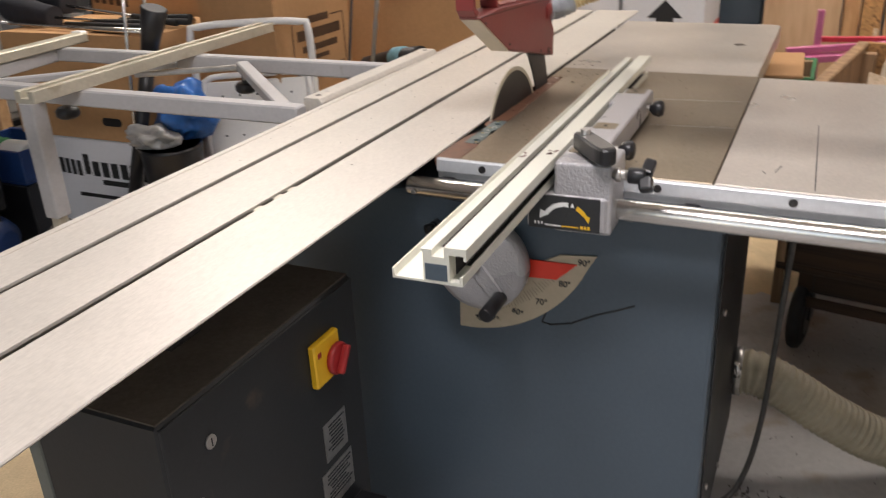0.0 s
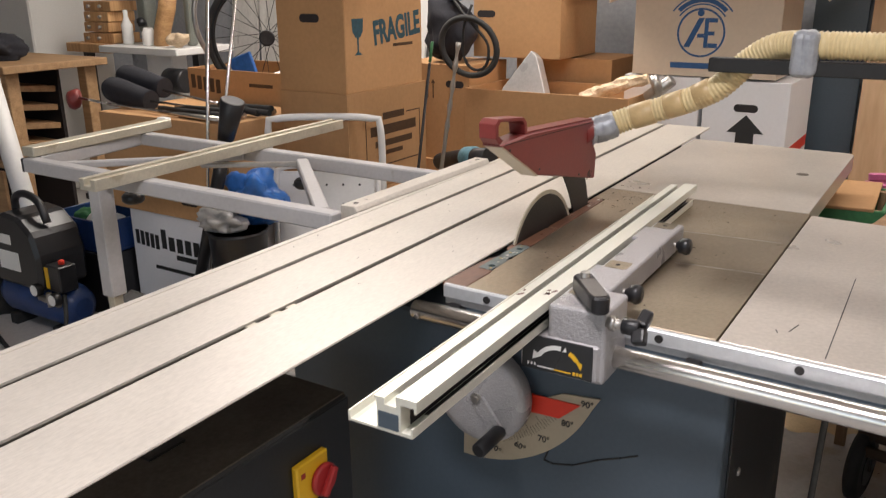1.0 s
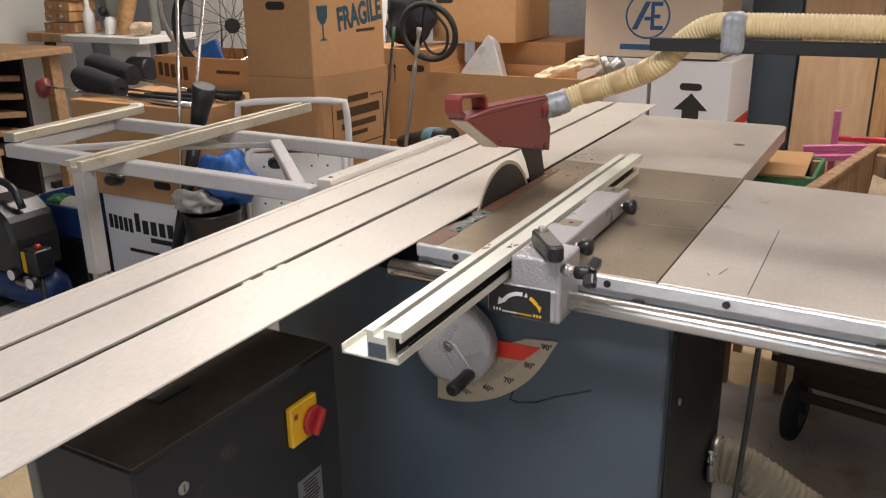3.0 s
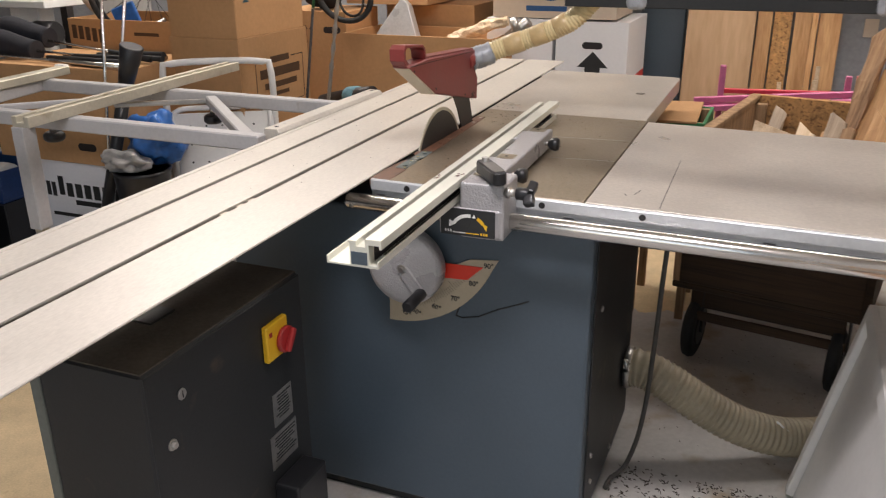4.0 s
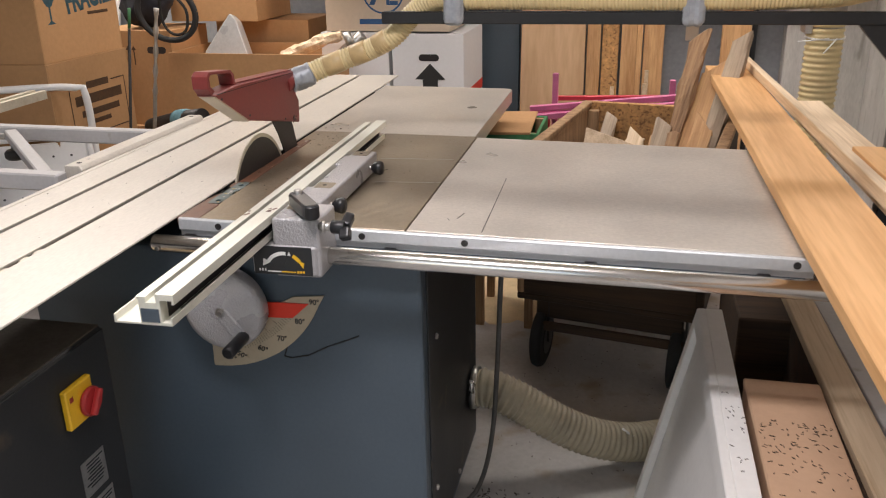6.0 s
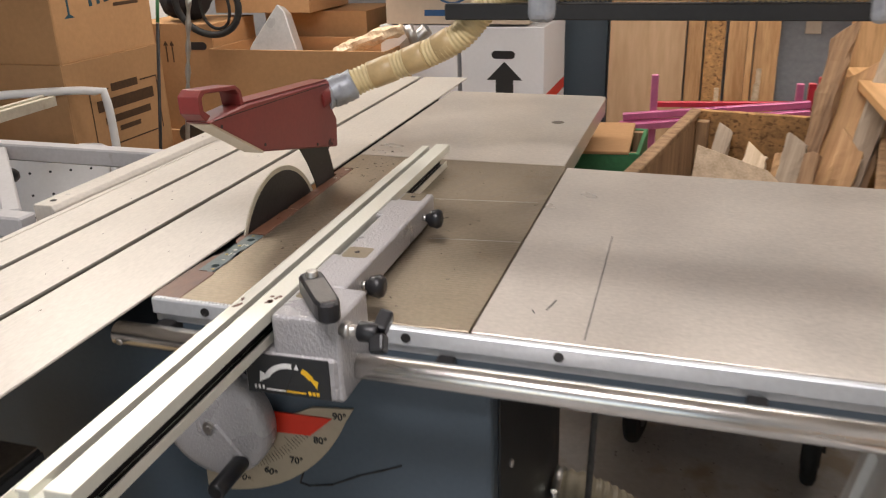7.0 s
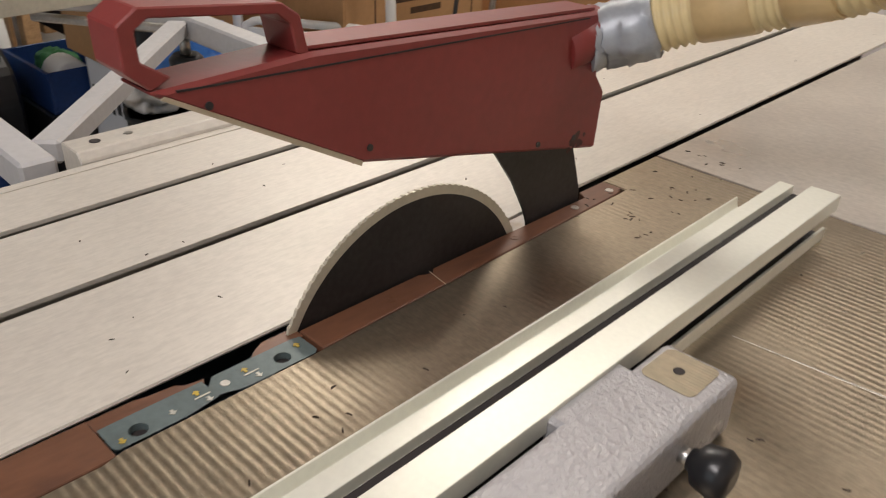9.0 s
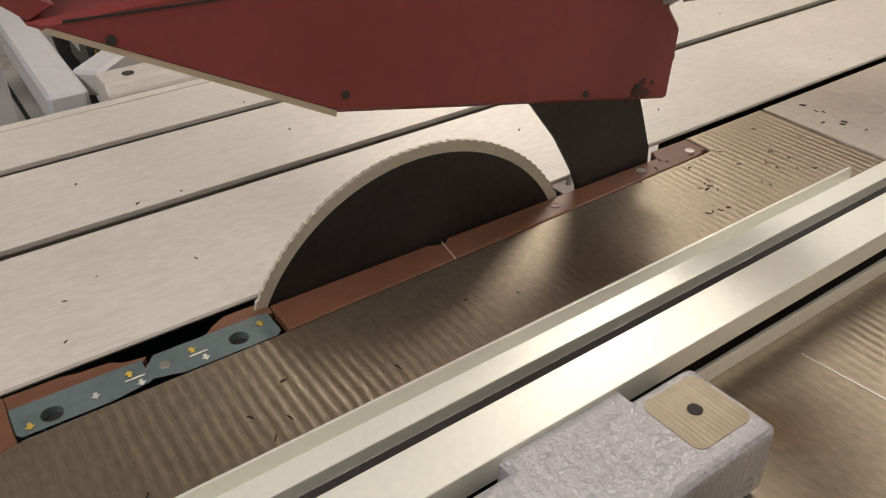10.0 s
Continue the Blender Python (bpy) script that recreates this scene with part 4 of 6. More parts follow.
def dust_hose():
    d = thing("dust_hose", (0.75, 0.3, 0.0), "dirty ribbed dust hose lying on the floor", "hose")
    path = [(0.478, 0.285, 0.246), (0.53, 0.285, 0.246), (0.60, 0.29, 0.215), (0.69, 0.30, 0.160), (0.79, 0.32, 0.108), (0.90, 0.36, 0.074), (1.03, 0.44, 0.06), (1.2, 0.6, 0.06), (1.4, 0.8, 0.06), (1.62, 1.2, 0.06)]
    part("hose", ribbed(path, 0.052, 0.0155, 0.0035, 20), HOSE_DIRTY, d)
    cl = part("clamp", loft([(0.478, 0.285, 0.2465), (0.494, 0.285, 0.2465)], 0.0585, 24), STEEL, d, "steel hose clamp")
    part("clamp_screw", join(rod((0.486, 0.228, 0.262), (0.486, 0.224, 0.298), 0.007, 10), bx(0.478, 0.496, 0.220, 0.236, 0.270, 0.288, 0.002)), CHROME, cl)
    part("cable_tie", rod((0.915, 0.335, 0.11), (0.885, 0.33, 0.135), 0.003, 6), WHITE, d)
    return d


dust_hose()
solid("power_cable", loft(smooth_path([(0.582, 0.24, 0.83), (0.572, 0.21, 0.70), (0.566, 0.2, 0.58), (0.562, 0.2, 0.45), (0.558, 0.195, 0.33), (0.552, 0.185, 0.20), (0.538, 0.16, 0.09), (0.515, 0.125, 0.025), (0.49, 0.09, 0.012), (0.485, 0.04, 0.012)], 0.02), 0.0065, 10), CABLE, "dusty grey rubber power cable hanging beside the saw", "cable")


def outrigger():
    o = thing("outrigger_frame", (-1.2, 0.2, 0.0), "light grey tubular outrigger frame with aluminium stops", "outrigger frame")
    z = 0.866

    def tube(p0, p1, w=0.042, h=0.042, mat=GREY_PAINT, name="tube", label=""):
        return part(name, bar((*p0, z) if len(p0) == 2 else p0, (*p1, z) if len(p1) == 2 else p1, w, h, 0.004), mat, o, label)

    tube((-0.475, 0.012), (-1.69, 0.03))
    tube((-0.49, 0.478), (-1.80, 0.50))
    tube((-1.685, 0.052), (-1.755, 0.478))
    part("end_cap", bx(-1.698, -1.69, 0.009, 0.051, 0.845, 0.887, 0.001), BLACK, o)
    tube((-0.97, 0.455), (-0.545, 0.045), 0.036, 0.03, name="brace")
    tube((-1.66, 0.045, 0.860), (-1.22, 0.46, 0.860), 0.03, 0.02, name="brace")
    tube((-1.24, 0.30, 0.86), (-0.98, 0.455, 0.862), 0.016, 0.016, STEEL, name="tie_rod")
    part("hook_bar", prism([(-0.490, 0.862), (-0.441, 0.862), (-0.441, 0.886), (-0.448, 0.896), (-0.490, 0.896)], "y", 0.045, 0.665, 0.0015), SLIDE, o, "pale aluminium hook bar")
    for y in (0.075, 0.115, 0.60, 0.64):
        part("bolt_hole", turned(ring(0.0001, 0.0065 if y < 0.1 or y > 0.62 else 0.005, 0, 0.0006, 14), pose(-0.468, y, 0.8962)), GUARD_DARK if y in (0.075, 0.64) else STEEL, o)
    stop = part("stop_profile", prism([(-0.03, 0.0), (0.03, 0.0), (0.03, 0.03), (0.012, 0.03), (0.012, 0.012), (-0.012, 0.012), (-0.012, 0.03), (-0.03, 0.03)], "y", 0, 1.05, 0.001), ALU_OLD, o, "dusty aluminium stop profile", local=True)
    stop.matrix_basis = Matrix.Translation((-1.15 + 1.2, -0.15 - 0.2, 0.888)) @ pose(0, 0, 0, 0, 0, 2.6)
    stop2 = part("stop_profile", prism([(-0.026, 0.0), (0.026, 0.0), (0.026, 0.03), (-0.026, 0.03)], "y", 0, 0.58, 0.003), ALU_OLD, o, "dusty aluminium stop profile", local=True)
    stop2.matrix_basis = Matrix.Translation((-1.69 + 1.2, 0.03 - 0.2, 0.888)) @ pose(0, 0, 0, 0, 0, 6.0)
    part("end_clip", bx(-1.79, -1.742, 0.595, 0.625, 0.884, 0.922, 0.004), WHITE, o)
    leg = part("leg", bx(-1.352, -1.304, -0.015, 0.035, 0.52, 0.845, 0.003), GREY_PAINT, o)
    part("leg_foot", join(bx(-1.343, -1.313, -0.006, 0.026, 0.02, 0.52, 0.002), bx(-1.378, -1.278, -0.04, 0.06, 0.0, 0.02, 0.004)), ALU_OLD, leg)
    for x, y in ((-1.29, 0.085), (-0.98, 0.47)):
        k = part("clamp_knob", rod((x, y, 0.785), (x, y, 0.815), 0.032, 18, 0.008), BLACK, o, "black clamping knob")
        part("stud", rod((x, y, 0.81), (x, y, 0.85), 0.01, 10), STEEL, k)
    return o


outrigger()


# ---- cardboard boxes and stored things behind the saw ----
def moving_box(base, w, d, h, label, mat=CARD, open_top=False, holes=(), turn=0.0, group="moving boxes"):
    """A cardboard carton on base (centre of its bottom), front face towards -y. Returns the thing."""
    b = thing("moving_box", base, label, "cardboard box", group, turn=turn)
    t = 0.006
    x, y = w / 2, d / 2
    def panel(name, *a):
        return part(name, bx(*a, 0.0015), mat, b, local=True)
    panel("front_panel", -x, x, -y, -y + t, 0, h)
    panel("back_panel", -x, x, y - t, y, 0, h)
    panel("side_panel", -x, -x + t, -y + t, y - t, 0, h)
    panel("side_panel", x - t, x, -y + t, y - t, 0, h)
    panel("bottom_panel", -x + t, x - t, -y + t, y - t, 0, t)
    if not open_top:
        panel("flap", -x + t, -0.001, -y + t, y - t, h - t, h)
        panel("flap", 0.001, x - t, -y + t, y - t, h - t, h)
    for face, u, z in holes:
        pts = [(cx + 0.016 * math.cos(radians(c0 + 22.5 * k)), 0.016 * math.sin(radians(c0 + 22.5 * k))) for cx, c0 in ((0.033, -90), (-0.033, 90)) for k in range(9)]
        out = prism(pts, "y", -0.0006, 0.0006)
        out.transform(pose(u, -y - 0.0002, z) if face == "f" else pose(x + 0.0002, u, z, 0, 0, 90))
        part("hand_hole", out, GUARD_DARK, b, "dark hand hole", local=True)
    return b


def print_bars(name, b, m, spec, mat):
    for one in spec:
        part(name, bars(m, [one]), mat, b, local=True)


def print_on(b, face, w, d, m):
    return pose(0, -d / 2 - 0.0003, 0) @ FRONT @ m if face == "f" else pose(w / 2 + 0.0003, 0, 0) @ SIDE @ m


# fragile carton and the one that it stands on
fw, fd, fh = 0.335, 0.52, 0.405
fr = moving_box((-1.488, 1.375, 0.972), fw, fd, fh, "brown moving box printed with a glass and a fragile mark", holes=(("f", 0.0, 0.28),))
writing("fragile_mark", "FRAGILE", 0.125, TEAL_INK, fr, print_on(fr, "s", fw, fd, pose(0.082, 0.228, 0.0003, 0, 0, 6)), local=True, squash=0.70, bold=0.005)
gl = print_on(fr, "s", fw, fd, pose(-0.178, 0.205, 0.0) @ Matrix.Scale(0.85, 4))
part("glass_print", turned(prism([(-0.042, 0.085), (0.042, 0.085), (0.038, 0.03), (0.018, 0.004), (0.006, 0.0), (0.005, -0.06), (0.03, -0.075), (-0.03, -0.075), (-0.005, -0.06), (-0.006, 0.0), (-0.018, 0.004), (-0.038, 0.03)], "z", 0, 0.0006), gl), TEAL_INK, fr, local=True)
print_bars("small_print", fr, print_on(fr, "s", fw, fd, pose(0.12, 0.165, 0)), [(0, 0, 0.14, 0.012)], BROWN_INK)
print_bars("tape_label", fr, print_on(fr, "f", fw, fd, pose(-0.02, 0.375, 0)), [(0, 0, 0.09, 0.018)], CARD_PALE)

lw, ld, lh = 0.345, 0.54, 0.402
lo = moving_box((-1.485, 1.375, 0.57), lw, ld, lh, "brown moving box with a printed mover's frame")
print_bars("printed_frame", lo, print_on(lo, "s", lw, ld, pose(0.03, 0.19, 0)), [(-0.14, 0.1, 0.1, 0.005), (0.14, 0.1, 0.1, 0.005), (0, -0.1, 0.36, 0.005), (-0.19, 0, 0.005, 0.2), (0.19, 0, 0.005, 0.2), (0, 0.1, 0.15, 0.028), (0, 0.045, 0.32, 0.04), (0, -0.01, 0.26, 0.026), (0, -0.05, 0.12, 0.018)], BROWN_INK)
moving_box((-1.485, 1.375, 0.0), 0.40, 0.56, 0.57, "brown cardboard box at the bottom of a stack")

# cartons beside the stack
m1 = moving_box((-1.47, 2.13, 0.56), 0.40, 0.36, 0.45, "brown moving box with upright arrows", holes=(("f", 0.12, 0.36),))
moving_box((-1.48, 2.13, 0.0), 0.42, 0.40, 0.56, "brown cardboard box under another")
for u in (-0.03, 0.0):
    part("arrow_print", turned(prism([(-0.003, -0.04), (0.003, -0.04), (0.003, 0.03), (0.012, 0.03), (0, 0.05), (-0.012, 0.03), (-0.003, 0.03)], "z", 0, 0.0006), print_on(m1, "f", 0.40, 0.36, pose(u, 0.33, 0))), BROWN_INK, m1, local=True)

# open carton
ow, od, oh = 0.78, 0.42, 0.50
ob = moving_box((-0.875, 2.11, 0.415), ow, od, oh, "open brown cardboard box with offcuts in it", open_top=True)
moving_box((-0.875, 2.11, 0.0), 0.76, 0.42, 0.415, "brown cardboard box under an open one")

# upper boxes against the wall
moving_box((-1.17, 2.42, 1.028), 0.46, 0.42, 0.335, "brown cardboard box high on the stack", holes=(("f", -0.16, 0.2),))
moving_box((-1.0, 2.56, 0.62), 0.5, 0.36, 0.40, "brown cardboard box with a printed panel")
moving_box((-1.0, 2.56, 0.0), 0.5, 0.36, 0.62, "tall brown cardboard box at the wall")
moving_box((-1.05, 2.45, 1.365), 0.5, 0.42, 0.3, "brown cardboard box on top of the stack")

# pale carton with the blue ring
aw, ad, ah = 0.605, 0.42, 0.412
ae = moving_box((-0.283, 2.41, 0.985), aw, ad, ah, "pale cardboard box with a blue round emblem", CARD_PALE)
am = print_on(ae, "f", aw, ad, pose(-0.015, 0.180, 0))
part("ring_print", turned(ring(0.092, 0.1, 0, 0.0006, 48), am), BLUE_INK, ae, local=True)
part("banner_print", turned(join(ring(0.112, 0.118, 0, 0.0006, 24, radians(35), radians(145)), ring(0.146, 0.152, 0, 0.0006, 24, radians(35), radians(145)), ring(0.122, 0.14, 0, 0.0006, 24, radians(42), radians(138))), am), BLUE_INK, ae, local=True)
part("emblem", turned(join(prism([(-0.07, -0.06), (-0.045, -0.06), (0.012, 0.06), (-0.012, 0.06)], "z", 0, 0.0006), bx(0.014, 0.030, -0.06, 0.06, 0, 0.0006), bx(0.0305, 0.066, 0.042, 0.06, 0, 0.0006), bx(-0.014, 0.0135, -0.020, -0.004, 0, 0.0006), bx(0.0305, 0.056, -0.010, 0.006, 0, 0.0006), bx(0.0305, 0.070, -0.06, -0.042, 0, 0.0006), turned(ring(0.0001, 0.014, 0, 0.0006, 16), pose(-0.005, 0.08, 0))), am), BLUE_INK, ae, local=True)
print_bars("slogan_bar", ae, am, [(-0.05, 0.185, 0.12, 0.034), (0.06, 0.188, 0.07, 0.034), (0.15, 0.19, 0.07, 0.034), (0.02, 0.155, 0.33, 0.005), (-0.02, -0.135, 0.2, 0.024)], BLUE_INK)

# white cartons
ww, wd, wh = 0.345, 0.50, 0.40
wb = moving_box((-0.092, 2.45, 0.575), ww, wd, wh, "white moving box with a black upward arrow", CARD_WHITE, holes=(("f", 0.005, 0.290),))
part("arrow_print", turned(prism([(-0.037, -0.12), (0.037, -0.12), (0.037, 0.0), (0.075, 0.0), (0, 0.075), (-0.075, 0.0), (-0.037, 0.0)], "z", 0, 0.0006), print_on(wb, "f", ww, wd, pose(0.01, 0.188, 0))), BLACK_INK, wb, local=True)
print_bars("red_stripe", wb, print_on(wb, "s", ww, wd, pose(0, 0.1, 0)), [(0, 0, 0.49, 0.05)], RED_FLAT)
moving_box((-0.092, 2.45, 0.0), 0.36, 0.5, 0.575, "white moving box under another", CARD_WHITE)
w2 = moving_box((-0.45, 2.45, 0.575), 0.335, 0.50, 0.405, "white moving box with a small label", CARD_WHITE)
moving_box((-0.45, 2.45, 0.0), 0.34, 0.5, 0.575, "white moving box at the bottom of a stack", CARD_WHITE)

# cartons to the side, behind the outrigger
sw_, sd_, sh_ = 0.66, 0.40, 0.47
fb = moving_box((-1.955, 1.0, 0.0), sw_, sd_, sh_, "white moving box with black printed bars", CARD_WHITE)
print_bars("printed_bar", fb, print_on(fb, "f", sw_, sd_, pose(0, 0.345, 0)), [(-0.298 + 0.031 * i, -0.002 * i, 0.023, 0.064) for i in range(5)] + [(-0.083 + 0.05 * i, -0.004, 0.036, 0.062) for i in range(6)] + [(-0.130, 0.012, 0.030, 0.085), (0.06, -0.058, 0.24, 0.022), (-0.05, -0.12, 0.3, 0.016)], BLACK_INK)
moving_box((-2.02, 1.02, 0.47), 0.75, 0.46, 0.405, "wide brown cardboard box on a white one", holes=(("f", 0.13, 0.075),))
rb = moving_box((-2.03, 1.50, 0.55), 0.74, 0.42, 0.46, "open brown cardboard box with a printed name bar", open_top=True)
print_bars("name_bar", rb, print_on(rb, "f", 0.74, 0.42, pose(-0.15, 0.40, 0)), [(-0.185 + 0.04 * i, -0.004 * i, 0.028, 0.062) for i in range(5)] + [(0.24, 0.0, 0.14, 0.015)], BROWN_INK)
moving_box((-2.03, 1.50, 0.0), 0.74, 0.44, 0.55, "brown cardboard box at the bottom of a stack")


# ---- timber, cart and panels beside the side table ----
def plank(name, p0, p1, w, h, mat, label, group="planks", category="plank"):
    """A sawn board from p0 to p1 (its own length along y, so that the grain runs along it)."""
    p0, p1 = Vector(p0), Vector(p1)
    length = (p1 - p0).length
    bm = bx(-w / 2, w / 2, 0, length, -h / 2, h / 2, 0.002)
    d = (p1 - p0).normalized()
    s = d.cross(Vector((0, 0, 1))).normalized()
    m = Matrix((s, d, s.cross(d))).transposed().to_4x4()
    m.translation = p0
    me = bpy.data.meshes.new(name)
    bm.to_mesh(me)
    bm.free()
    me.materials.append(mat)
    ob = new(name, me)
    ob.matrix_world = m
    return tagged(ob, label, category, group)


plank("plank", (1.250, -1.35, 0.896), (1.208, 1.77, 0.896), 0.153, 0.026, PINE, "long planed yellow pine plank lying along the side table")
plank("plank", (1.372, -1.0, 0.926), (1.280, 1.84, 0.926), 0.024, 0.032, PALE_WOOD, "narrow pale sawn batten standing on edge")
plank("plank", (1.424, -1.0, 0.897), (1.372, 1.05, 0.897), 0.105, 0.026, PALE_WOOD, "weathered pale board with a sawn end")
plank("plank", (1.440, -1.05, 0.917), (1.405, 0.40, 0.917), 0.07, 0.014, PINE, "short yellow pine board on another board")


def leaning_panel():
    p = thing("door_leaf", (1.0, -0.25, 0), "white painted door panel leaning on its long edge", "panel")
    y0, y1 = -0.75, 0.232
    part("slab", prism([(0.945, 0.0), (0.985, 0.0), (1.098, 0.555), (1.058, 0.555)], "y", y0, y1, 0.002), WHITE, p)
    part("edge_frame", prism([(0.925, 0.004), (0.945, 0.0), (1.058, 0.555), (1.040, 0.553)], "y", y1 - 0.035, y1 + 0.002, 0.002), WHITE, p)
    part("top_frame", prism([(1.034, 0.520), (1.052, 0.520), (1.0585, 0.555), (1.041, 0.555)], "y", y0, y1 - 0.035, 0.002), WHITE, p)
    return p


leaning_panel()
chip = thing("chipboard_box", (1.187, -0.34, 0), "pink-beige fibreboard box strewn with chips", "box")
part("top_board", bx(1.113, 1.260, -0.605, -0.083, 0.530, 0.546, 0.003), MDF, chip)
part("front_board", bx(1.115, 1.258, -0.600, -0.584, 0.0, 0.530, 0.001), MDF, chip)
part("back_board", bx(1.115, 1.258, -0.101, -0.085, 0.0, 0.530, 0.001), MDF, chip)
part("side_board", bx(1.115, 1.131, -0.584, -0.101, 0.0, 0.530, 0.001), MDF, chip)
part("side_board", bx(1.242, 1.258, -0.584, -0.101, 0.0, 0.530, 0.001), MDF, chip)
# added dark blocks fill the spaces that lie in deep shadow
solid("dark_chest", bx(1.270, 1.46, -0.95, 0.30, 0.0, 0.53, 0.004), CART_SHADED, "added dark block for the shade under the planks", "chest")
solid("dark_chest", bx(1.15, 1.46, 0.31, 0.72, 0.0, 0.50, 0.004), CART_SHADED, "low added dark block for the shade under the side table", "chest")
plank("plank", (1.322, -1.15, 0.542), (1.285, 0.45, 0.542), 0.066, 0.022, PALE_WOOD, "dusty brown board lying on the dark block")
plank("plank", (1.405, -1.15, 0.540), (1.350, 0.42, 0.540), 0.062, 0.018, GREY_PAINT, "grey laminated strip lying on the dark block")


def trestle():
    t = thing("trestle", (1.33, -1.2, 0), "plain wooden trestle under the planks", "trestle")
    part("beam", bx(1.10, 1.56, -1.23, -1.17, 0.82, 0.8825, 0.003), PALE_WOOD, t)
    for x in (1.14, 1.50):
        for dy in (-0.16, 0.16):
            part("leg", bar((x, -1.2 + dy, 0.0), (x, -1.2 + dy * 0.2, 0.83), 0.045, 0.03), PALE_WOOD, t)


trestle()


def cart():
    c = thing("wood_cart", (0.52, 0.87, 0), "wooden handcart on rubber wheels holding offcuts", "cart", turn=-10)
    w, d, t, z0, z1 = 0.60, 0.90, 0.022, 0.26, 0.765

    def p(name, *a, mat=ROUGH_WOOD, label=""):
        return part(name, bx(*a, 0.003), mat, c, label, local=True)

    # boards away from the light take the shade-darkened wood
    p("floor_board", 0, w, 0, d, z0, z0 + t, mat=CART_SHADED)
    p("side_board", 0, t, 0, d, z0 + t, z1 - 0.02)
    p("side_board", w - t, w, 0, d, z0 + t, z1 - 0.02, mat=CART_SHADED)
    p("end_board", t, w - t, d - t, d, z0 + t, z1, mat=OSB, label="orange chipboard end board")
    p("end_board", t, w - t, 0, t, z0 + t, z1 - 0.10, mat=CART_SHADED)
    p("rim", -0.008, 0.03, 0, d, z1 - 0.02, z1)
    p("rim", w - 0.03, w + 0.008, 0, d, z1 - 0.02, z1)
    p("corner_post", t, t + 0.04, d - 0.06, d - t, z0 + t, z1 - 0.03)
    p("axle_beam", 0.06, w - 0.06, 0.03, 0.07, 0.19, z0, mat=CART_SHADED)
    p("axle_beam", 0.06, w - 0.06, d - 0.1, d - 0.06, 0.19, z0, mat=CART_SHADED)
    p("lower_rail", 0.06, w - 0.05, 0.0, 0.018, 0.155, 0.185, mat=CART_SHADED)
    for x in (0.055, w - 0.095):
        for y in (0.05, d - 0.08):
            tyre = part("tyre", loft([(x + a, y, 0.105) for a in (0, 0.006, 0.020, 0.034, 0.04)], [0.085, 0.1, 0.105, 0.1, 0.085], 28), RUBBER, c, "black rubber tyre", local=True)
            part("rim_disc", rod((x - 0.003, y, 0.105), (x + 0.043, y, 0.105), 0.055, 20), DARK_STEEL, tyre, local=True)
            part("fork", bx(x + 0.044, x + 0.052, y - 0.02, y + 0.02, 0.10, z0), DARK_STEEL, c, local=True)
    return c


cart()
CART = pose(0.52, 0.87, 0, 0, 0, -10)


def offcut(a, b, w, h, mat, label, ragged=0.12):
    """A leftover piece of timber: uneven edges, a skewed broken end."""
    pa, pb = CART @ Vector(a), CART @ Vector(b)
    ob = plank("offcut", pa, pb, w, h, mat, label, "offcuts in the cart", "offcut")
    length = (pb - pa).length
    rnd = random.Random(label)
    seed, skew = Vector((rnd.uniform(0, 50), rnd.uniform(0, 50), 0)), rnd.uniform(-1.0, 1.0)
    bm = bmesh.new()
    n, ring_ = 26, ((-0.5, -0.4), (-0.5, 0.4), (-0.35, 0.5), (0.0, 0.52), (0.35, 0.5), (0.5, 0.4), (0.5, -0.4), (0.0, -0.5))
    rows = []
    for i in range(n + 1):
        u = i / n
        row = []
        for k, (px, pz) in enumerate(ring_):
            d = noise.noise(Vector((k * 3.1, u * 7.0, 0)) + seed) + 0.5 * noise.noise(Vector((k * 5.1, u * 22.0, 4)) + seed)
            y = u * length + (skew * px * w * 1.2 + 0.3 * w * noise.noise(Vector((k * 2.3, 9, 1)) + seed) if i == n else 0)
            row.append(bm.verts.new((px * w * (1 + ragged * 2 * d) + 0.25 * ragged * w * math.sin(5 * u + seed.x), y, pz * h * (1 + ragged * 2 * d))))
        rows.append(row)
    m = len(ring_)
    for r0, r1 in zip(rows, rows[1:]):
        for k in range(m):
            bm.faces.new((r0[k], r0[(k + 1) % m], r1[(k + 1) % m], r1[k]))
    bm.faces.new(rows[0][::-1])
    bm.faces.new(rows[-1])
    bmesh.ops.recalc_face_normals(bm, faces=bm.faces[:])
    bm.to_mesh(ob.data)
    bm.free()
    return ob


ROUGH_Y = wood("bark_edged_wood", (0.36, 0.22, 0.12), (0.14, 0.075, 0.04), (24, 1.5, 24), 0.85)
PINE_OLD = wood("aged_pine", (0.55, 0.33, 0.15), (0.4, 0.21, 0.09))
GREY_OLD = wood("grey_weathered_wood", (0.4, 0.31, 0.22), (0.26, 0.19, 0.13))
offcut((0.32, 0.36, 0.285), (0.445, 0.82, 1.04), 0.055, 0.03, ROUGH_Y, "split log piece with bark leaning in the cart", 0.3)
offcut((0.38, 0.30, 0.29), (0.50, 0.80, 0.93), 0.085, 0.024, PINE_OLD, "orange pine offcut leaning in the cart")
offcut((0.44, 0.28, 0.29), (0.585, 0.84, 1.03), 0.06, 0.04, GREY_OLD, "greyish squared offcut leaning in the cart")
offcut((0.475, 0.22, 0.29), (0.55, 0.70, 0.80), 0.055, 0.03, ROUGH_Y, "dark rough offcut leaning in the cart", 0.3)
offcut((0.42, 0.20, 0.29), (0.50, 0.55, 0.77), 0.07, 0.022, PINE_OLD, "broken pine offcut leaning in the cart")
offcut((0.30, 0.22, 0.29), (0.36, 0.60, 0.76), 0.06, 0.022, GREY_OLD, "pale offcut leaning in the cart")
